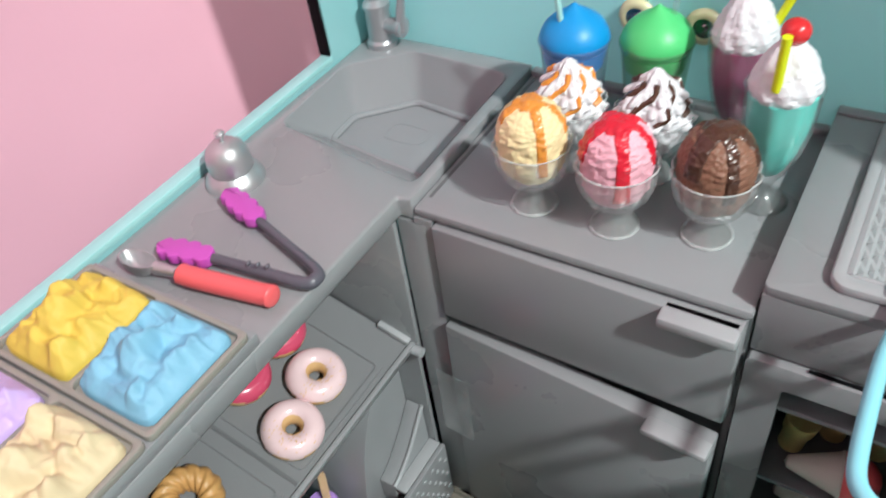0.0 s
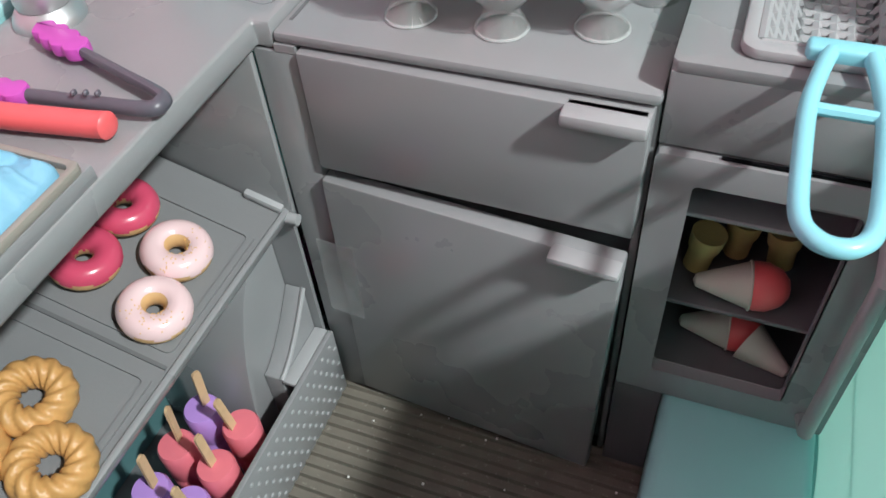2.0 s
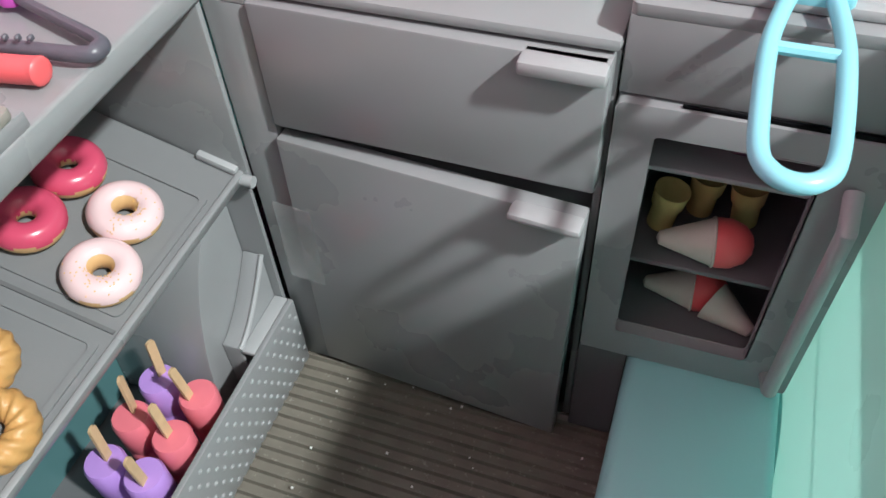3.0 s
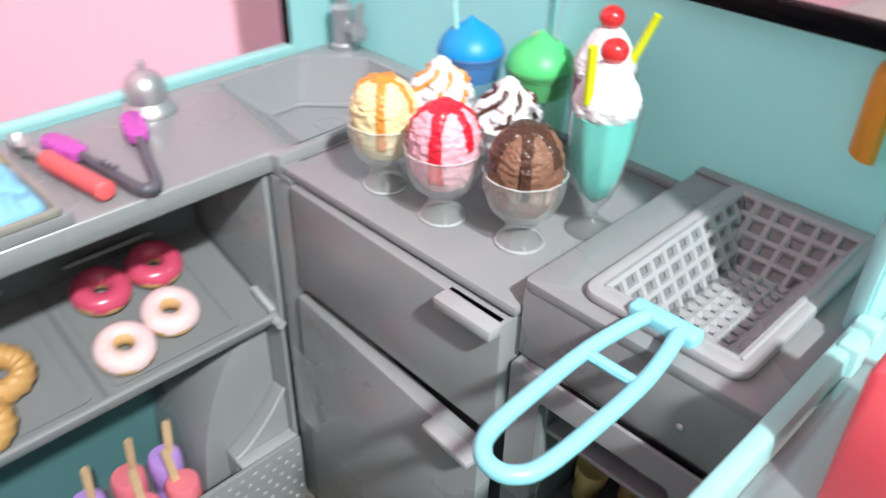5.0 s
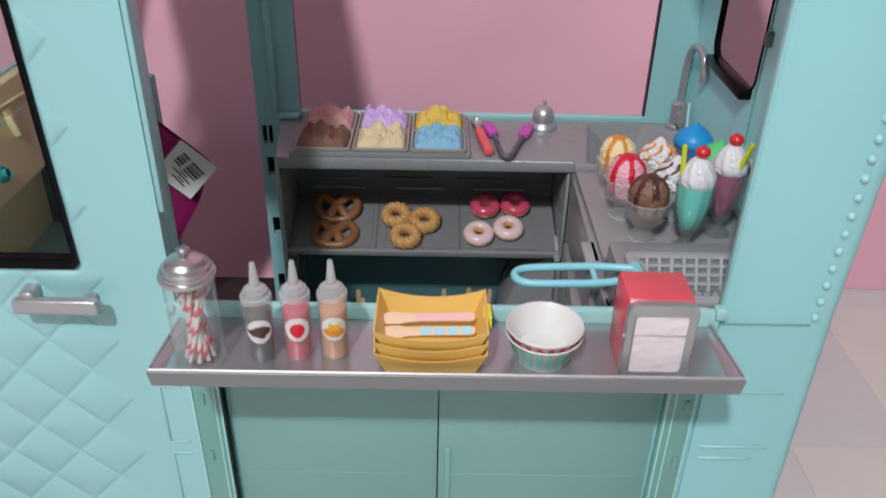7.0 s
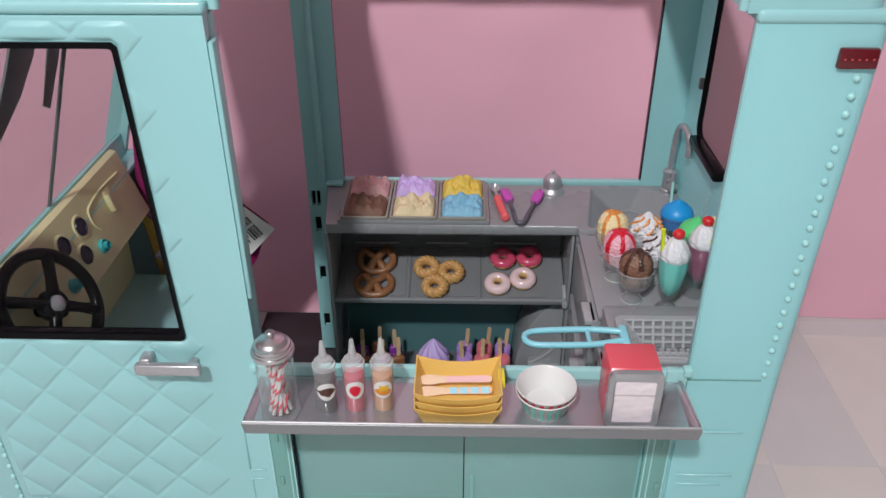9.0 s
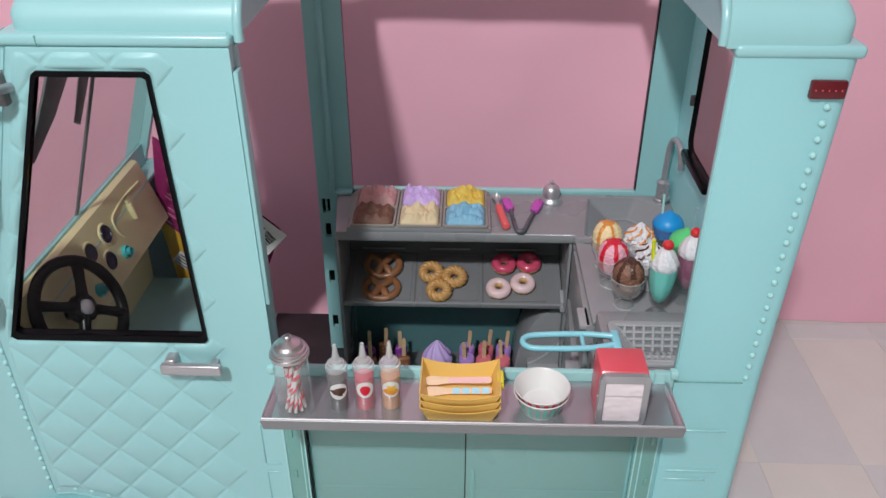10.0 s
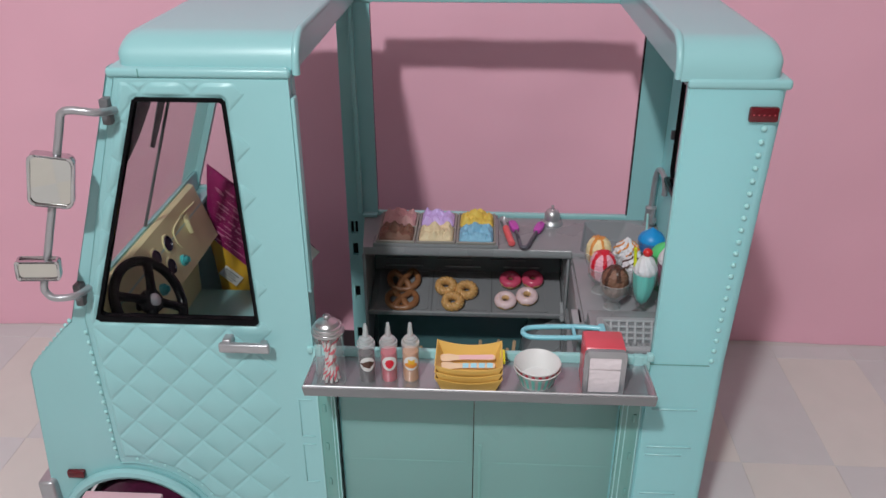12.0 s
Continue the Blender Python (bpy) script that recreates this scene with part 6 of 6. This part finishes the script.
def build_freezer_contents():
    prof_cone = [(0, 0), (0.0035, 0.0015), (0.0118, 0.026), (0.0122, 0.0275)]
    prof_top = [(0.0122, 0.0275), (0.0128, 0.030), (0.0125, 0.036), (0.0095, 0.0425), (0.005, 0.046), (0, 0.047)]

    def cone(at, turn, tilt, label):
        t = thing("paper_cone", at, label, "ice cone", "cones in the freezer")
        m = Matrix.Rotation(radians(turn), 4, "Z") @ Matrix.Rotation(radians(tilt), 4, "Y")
        part("cone", moved(lathe(prof_cone, 28), m), CONE, t, "pale paper cone")
        part("ice", moved(lathe(prof_top, 28), m), CORAL_SOFT, t, "red ice dome")
        part("rim", moved(torus(0.0124, 0.0008, 28, 6), m @ Matrix.Translation((0, 0, 0.0275))), CONE, t)
    cone((0.156, 0.0885, 0.2285), -84, 86, "white paper cone with red ice on the freezer shelf")
    cone((0.174, 0.0900, 0.1720), -88, 86, "white paper cone with red ice on the freezer floor")
    t = thing("paper_cone", (0.156, 0.0275, 0.1700), "empty white paper cone lying on the freezer floor", "ice cone", "cones in the freezer")
    part("cone", moved(lathe(prof_cone + [(0.0112, 0.0275), (0.003, 0.004)], 28), Matrix.Rotation(radians(62), 4, "Z") @ Matrix.Rotation(radians(80), 4, "Y")), CONE, t, "pale paper cone")
    for x, y, ry in ((0.174, 0.0885, 24), (0.190, 0.070, 10), (0.188, 0.047, -15)):
        t = thing("wafer_cup", (x, y, 0.2212), "pale yellow wafer cup standing on the freezer shelf", "wafer cup", "wafer cups in the freezer")
        part("cup", moved(lathe([(0, 0), (0.0068, 0), (0.0070, 0.013), (0.0084, 0.015), (0.0092, 0.025), (0.0083, 0.025), (0, 0.019)], 24), Matrix.Rotation(radians(ry * 0.3), 4, "X")), WAFER, t)
    t = thing("whipped_cup", (0.178, 0.060, 0.2842), "white whipped dessert on the upper freezer shelf", "dessert")
    part("cup", lathe([(0, 0), (0.015, 0), (0.019, 0.010), (0, 0.010)], 24), RUBBER, t, "dark plum cup")
    part("cream", lathe([(0, 0.008), (0.021, 0.010), (0.0205, 0.016), (0.014, 0.021), (0, 0.024)], 36, lambda a, z: 1 + 0.08 * math.sin(9 * a)), WHIP, t, "white whipped cream")


# ---- the serving shelf and what stands on it ----
SHELF = 0.3655


def build_serving_shelf():
    t = thing("serving_shelf", (0, -0.038, 0.36), "silver-grey serving shelf with a raised rim under the opening", "shelf")

    def ring(inset, z):
        x, y0, y1 = 0.1975 - inset, -0.0770 + inset, -0.0045 - inset
        back = min(z, SHELF + 0.0004)
        return [(-x, y0, z), (x, y0, z), (x, y1, back), (-x, y1, back)]
    outer = ((0.012, 0.3580), (0.0042, 0.3586), (0.0016, 0.3606), (0.0, 0.3728))
    inner = ((0.0001, 0.3729), (0.0022, 0.3743), (0.0034, 0.3733), (0.0075, SHELF), (0.036, SHELF - 0.0002))
    # the outer side is a darker copy that carries the lip's shade
    for name, levels, mat, lab in (("tray", inner, TRAYMETAL, "silver painted tray"), ("outer_side", outer, SHELFGREY, "tray side in darker grey for its shade")):
        b = bmesh.new()
        loops = [[b.verts.new(p) for p in ring(i, z)] for i, z in levels]
        for lo, hi in zip(loops, loops[1:]):
            for i in range(4):
                b.faces.new((lo[i], lo[(i + 1) % 4], hi[(i + 1) % 4], hi[i]))
        b.faces.new(loops[-1] if mat is TRAYMETAL else loops[0][::-1])
        bmesh.ops.bevel(b, geom=[e for e in b.edges if abs(e.verts[0].co.z - e.verts[1].co.z) > 0.0003 and e.calc_face_angle(0) > 0.5], offset=0.002, segments=2, affect="EDGES")
        part(name, b, mat, t, lab, at="world")
    e = ring(0.0014, 0.3746)
    side = [(*e[3][:2], SHELF + 0.001), e[0], e[1], (*e[2][:2], SHELF + 0.001)]
    line = [Vector(side[i]).lerp(Vector(side[i + 1]), k / 8) for i in range(3) for k in range(8)] + [Vector(side[3])]
    # a tube in brighter silver draws the highlight along the lip
    part("rim", tube(line, 0.0010, 8), BRIGHT, t, "silver rim, brightened as its highlight line", at="world")
    for x in (-0.187, 0.188):
        part("bracket", box(x - 0.006, x + 0.006, -0.03, 0.002, 0.346, 0.3588, 0.001), MINT_GLOSS, t, "green bracket", at="world")


def cyl_patch(outline, r, z0, lift, turn):
    """A thin printed patch on an upright cylinder; the outline is in metres round its middle."""
    b = bmesh.new()
    def at(u, v, k):
        a = turn + u / r
        return ((r + k) * math.cos(a), (r + k) * math.sin(a), z0 + v)
    rings = []
    for s in (1.0, 0.66, 0.33):
        rings.append([b.verts.new(at(u * s, v * s, lift)) for u, v in outline])
    c = b.verts.new(at(0, 0, lift))
    skirt = [b.verts.new(at(u, v, -0.0002)) for u, v in outline]
    n = len(outline)
    for lo, hi in zip([skirt] + rings, rings):
        for i in range(n):
            b.faces.new((lo[i], lo[(i + 1) % n], hi[(i + 1) % n], hi[i]))
    for i in range(n):
        b.faces.new((rings[-1][i], rings[-1][(i + 1) % n], c))
    return b


def oval(a, b, n=28, wob=0.0, seed=0):
    return [(a * math.cos(2 * math.pi * i / n) * (1 + wob * rnd((math.cos(2 * math.pi * i / n), math.sin(2 * math.pi * i / n), seed), 2)), b * math.sin(2 * math.pi * i / n) * (1 + wob * rnd((math.sin(2 * math.pi * i / n), math.cos(2 * math.pi * i / n), seed), 2))) for i in range(n)]


def build_bottles():
    syrup = (("dark chocolate", (0.055, 0.04, 0.048), -0.1272, -0.0475), ("strawberry", (0.66, 0.06, 0.11), -0.1022, -0.0446), ("caramel", (0.70, 0.34, 0.16), -0.0775, -0.0430))
    for i, (lab, col, x, y) in enumerate(syrup):
        t = thing("syrup_bottle", (x, y, SHELF), f"squeeze bottle of {lab} syrup with a round white label", "bottle", "syrup bottles on the shelf")
        r = 0.0100
        part("bottle", lathe([(0, 0), (r * 0.94, 0), (r, 0.0015), (r, 0.0465), (r * 0.99, 0.0475)], 32), BOTTLE, t, "frosted clear bottle")
        fill = material(f"{lab.replace(' ', '_')}_syrup", col, 0.4, vary=0.05, scale=60)
        part("syrup", lathe([(0, 0.001), (r * 0.86, 0.001), (r * 0.88, 0.0385), (0, 0.0385)], 28), fill, t, f"{lab} syrup")
        part("cap", lathe([(r * 1.0, 0.0477), (r * 1.04, 0.0478), (r * 1.05, 0.0502), (r * 1.01, 0.0514), (r * 0.86, 0.0518), (r * 0.85, 0.0540), (r * 0.80, 0.0552), (r * 0.66, 0.0556), (r * 0.64, 0.0570), (r * 0.52, 0.0580), (0.0032, 0.0586), (0.0034, 0.0612), (0.0020, 0.0738), (0.0016, 0.0754), (0, 0.0756)], 28), CAP, t, "frosted cap with a pointed nozzle", sharp=24)
        turn = math.atan2(-0.6 - y, -x)
        lb = part("label", cyl_patch(oval(0.0088, 0.0094), r, 0.0270, 0.0003, turn), WHITE, t, "round white label")
        if i == 0:
            part("picture", cyl_patch(oval(0.0076, 0.0046, 20, 0.5, 3), r, 0.0268, 0.0005, turn), SAUCES["chocolate"], lb, "dark chunk")
        elif i == 1:
            shape = [(0.0050 * math.sin(a) * (1 - 0.3 * (math.cos(a) < 0) * -math.cos(a)), 0.0058 * math.cos(a)) for a in [2 * math.pi * k / 20 for k in range(20)]]
            part("picture", cyl_patch(shape, r, 0.0265, 0.0005, turn), SAUCES["strawberry"], lb, "red berry")
        else:
            part("picture", cyl_patch(oval(0.0072, 0.0036, 20, 0.3, 9), r, 0.0247, 0.0005, turn), SAUCES["vanilla"], lb, "caramel pool")
            part("picture", cyl_patch([(-0.0036, -0.0034), (0.0036, -0.0034), (0.0042, 0.0034), (-0.0032, 0.0040)], r, 0.0283, 0.0007, turn), YELLOWWRAP, lb, "caramel cube")


def build_straw_jar():
    t = thing("straw_jar", (-0.1682, -0.0525, SHELF), "clear jar of red and white striped straws with a silver lid", "straw jar")
    r = 0.0154
    t.scale = (1.07, 1.07, 1.05)
    part("jar", lathe([(0, 0), (r * 1.02, 0), (r * 1.05, 0.0015), (r * 1.02, 0.004), (r, 0.006), (r, 0.0650)], 36), GLASS, t, "clear plastic jar")
    part("base_ring", tube([(r * math.cos(2 * math.pi * i / 40), r * math.sin(2 * math.pi * i / 40), 0.0022) for i in range(40)], 0.0008, 6, closed=True), GLASS, t, "thick clear base ring")
    part("lid", lathe([(0, 0.0640), (r * 1.06, 0.0638), (r * 1.12, 0.0646), (r * 1.13, 0.0662), (r * 1.11, 0.0674), (r * 1.05, 0.0677), (r * 1.06, 0.0686), (r * 1.05, 0.0698), (r * 0.98, 0.0702), (r * 0.975, 0.0720), (r * 0.94, 0.0729), (r * 0.82, 0.0733), (r * 0.80, 0.0748), (r * 0.68, 0.0772), (r * 0.48, 0.0790), (r * 0.27, 0.0801), (0.0030, 0.0805), (0.0026, 0.0818), (0.0037, 0.0824), (0.0038, 0.0840), (0.0026, 0.0850), (0, 0.0852)], 40), LIDMETAL, t, "stepped silver lid", sharp=20)
    rg = random.Random(2)
    for i in range(9):
        a = 2 * math.pi * i / 9
        p = Vector((0.0085 * math.cos(a), 0.0085 * math.sin(a), 0.0035))
        far = a + rg.uniform(0.9, 3.1)
        q = Vector((0.0092 * math.cos(far), 0.0092 * math.sin(far), rg.uniform(0.055, 0.062)))
        s = part("straw", tube([p, q], 0.0015, 8), WHITE, t, "red and white striped straw")
        d = q - p
        up = d.orthogonal().normalized()
        side = d.normalized().cross(up)
        line = [p + d * (k / 60) + 0.00120 * (math.cos(k * 0.42 + i) * up + math.sin(k * 0.42 + i) * side) for k in range(61)]
        part("stripe", tube(line, 0.00115, 6), REDPRINT, s, "red spiral stripe")


def build_boats():
    for i in range(3):
        t = thing("paper_boat", (-0.0110, -0.0420, SHELF + 0.0086 * i), "yellow paper food boat, stacked with others on the shelf", "food tray", "stacked paper boats")
        hx, hy, h = 0.0378, 0.0262, 0.0125

        def wall(u, v, side, k):
            """side: +-1 the long walls, +-2 the ends."""
            f = 0.80 + 0.20 * v
            if abs(side) == 1:
                x = (2 * u - 1) * hx * f
                z = v * (h + 0.0070 * abs(2 * u - 1) ** 2.0)
                return (x, side * hy * f + k * side, z)
            y = (2 * u - 1) * hy * f
            z = v * (h + 0.0070)
            return ((side / 2) * hx * f + k * side / 2, y, z)
        for s in (1, -1, 2, -2):
            bm = sheet(16, 6, lambda u, v: wall(u, v, s, 0.0))
            bm = sheet(16, 6, lambda u, v: wall(u, v, s, -0.0011), bm)
            bm = sheet(16, 1, lambda u, v: Vector(wall(u, 1, s, 0)).lerp(Vector(wall(u, 1, s, -0.0011)), v), bm)
            bmesh.ops.remove_doubles(bm, verts=bm.verts, dist=0.0001)
            part("long_wall" if abs(s) == 1 else "end_wall", bm, BOAT, t)
        part("bottom", box(-hx * 0.8, hx * 0.8, -hy * 0.8, hy * 0.8, 0, 0.001), BOAT, t)
    for j, (y, z, mat, lab) in enumerate(((-0.0480, 0.0285, BLUEPRINT, "pale blue"), (-0.0375, 0.0325, PINKPRINT, "pale pink"))):
        s = thing("wooden_spoon", (-0.012, y, SHELF + z - 0.006), f"small wooden spoon with {lab} print in the paper boat", "spoon", "wooden spoons")
        outline = [(-0.033, 0.0), (-0.0325, 0.0028), (-0.029, 0.0047), (-0.022, 0.0048), (-0.014, 0.0034), (-0.005, 0.0030), (0.028, 0.0034), (0.031, 0.002), (0.031, -0.002), (0.028, -0.0034), (-0.005, -0.0030), (-0.014, -0.0034), (-0.022, -0.0048), (-0.029, -0.0047), (-0.0325, -0.0028)]
        tilt = Matrix.Rotation(radians(26), 4, "X") @ Matrix.Rotation(radians(-4), 4, "Y")
        part("blade", moved(prism(outline, [], 0, 0.0016, "z", 0.0003), tilt), WOODLIGHT, s, "pale wooden blade")
        if j == 0:
            for k in range(4):
                part("print", moved(box(-0.006 + 0.0092 * k, 0.0006 + 0.0092 * k, -0.0030, 0.0030, 0.0015, 0.0018), tilt), mat, s, "pale blue stripe")
        else:
            part("print", moved(box(-0.010, 0.0285, -0.0029, 0.0029, 0.0015, 0.0018), tilt), mat, s, "pale pink print")
    y = thing("lemon_clip", (0.0265, -0.0385, SHELF + 0.0255), "small lemon yellow plastic end of a spoon", "spoon")
    part("clip", box(-0.0025, 0.0035, -0.0085, 0.0085, 0.003, 0.0095, 0.0015), LEMON, y)
    part("tooth", box(-0.002, 0.0035, -0.011, -0.006, 0.0015, 0.006, 0.001), LEMON, y)


def build_bowls():
    for i, (mat, lab) in enumerate(((SPRAYGREEN, "mint green"), (REDPRINT, "red"))):
        t = thing("paper_bowl", (0.0665, -0.0430, SHELF + 0.0056 * i), f"white paper bowl with {lab} stripes, nested in a stack", "bowl", "nested paper bowls")
        r0, r1, h = 0.0182, 0.0258, 0.0212
        part("bowl", lathe([(0, 0), (r0, 0), (r0 + 0.0004, 0.0006), (r1, h - 0.001), (r1 + 0.0010, h), (r1 + 0.0004, h + 0.0009), (r1 - 0.0008, h), (r0 - 0.0006, 0.0016), (0, 0.0014)], 48), WHITE, t, "white bowl with a rolled rim")
        n = 20
        for k in range(n):
            a0 = 2 * math.pi * k / n
            b = bmesh.new()
            quad = []
            for z in (0.0022, h - 0.0022):
                r = r0 + 0.0004 + (r1 - r0 - 0.0004) * (z - 0.0006) / (h - 0.0016) + 0.00025
                quad.append([b.verts.new((r * math.cos(a0 + d), r * math.sin(a0 + d), z)) for d in (0, 0.04, 0.08, 0.12, 0.157)])
            for m in range(4):
                b.faces.new((quad[0][m], quad[0][m + 1], quad[1][m + 1], quad[1][m]))
            part("stripe", b, mat, t)


def build_napkins():
    t = thing("napkin_holder", (0.1385, -0.0405, SHELF), "coral red napkin holder with silver front and white napkins", "napkin holder")
    w, d0, d1, h = 0.0220, -0.0215, 0.0185, 0.0590
    side = [(d0 + 0.001, 0), (d1, 0), (d1 + 0.0005, h * 0.97), (d1 - 0.003, h), (d0 + 0.004, h), (d0 + 0.001, h - 0.003)]
    b = prism(side, [], -w, w, "x", 0.0022)
    part("body", b, CORAL, t, "coral red housing")
    tilt = Matrix.Translation((0, d0, 0))
    f = part("front", moved(prism(rounded(-w - 0.0008, w + 0.0008, 0, h + 0.0003, 0.006, 5), [rounded(-w + 0.0040, w - 0.0040, 0.0040, h - 0.0080, 0.003, 4)], -0.0032, 0.0015, "y", 0.0009), tilt), SILVER, t, "silver front frame")
    def fold(u, v):
        z = 0.003 + 0.0490 * v
        x = (u - 0.5) * 0.0365
        y = d0 - 0.0012 - 0.0016 * (1 if v > 0.62 else 0) * min(1, (v - 0.62) * 30) + 0.0007 * rnd((x * 60, z * 90, 2), 2)
        return (x, y, z)
    part("napkin", sheet(24, 26, lambda u, v: fold(u, v * 0.66)), NAPKIN, t, "crumpled white napkin", sharp=180)
    part("napkin", sheet(24, 16, lambda u, v: fold(u, 0.625 + v * 0.375)), NAPKIN, t, "folded white napkin", sharp=180)
    part("catch", box(-w - 0.0016, -w + 0.0004, d0 - 0.001, d0 + 0.0015, 0.030, 0.034, 0.0005, 1), BRIGHT, f)


floor = build_room()
build_truck()
build_cab_inside()
build_mirrors()
build_pink_block()
build_counters()
build_fryer_basket()
build_trays()
build_bell()
build_tongs_and_scoop()
build_scoops()
build_slush()
build_shakes()
build_pastries()
build_ices()
build_freezer_contents()
build_serving_shelf()
build_bottles()
build_straw_jar()
build_boats()
build_bowls()
build_napkins()
build_tiles(floor)
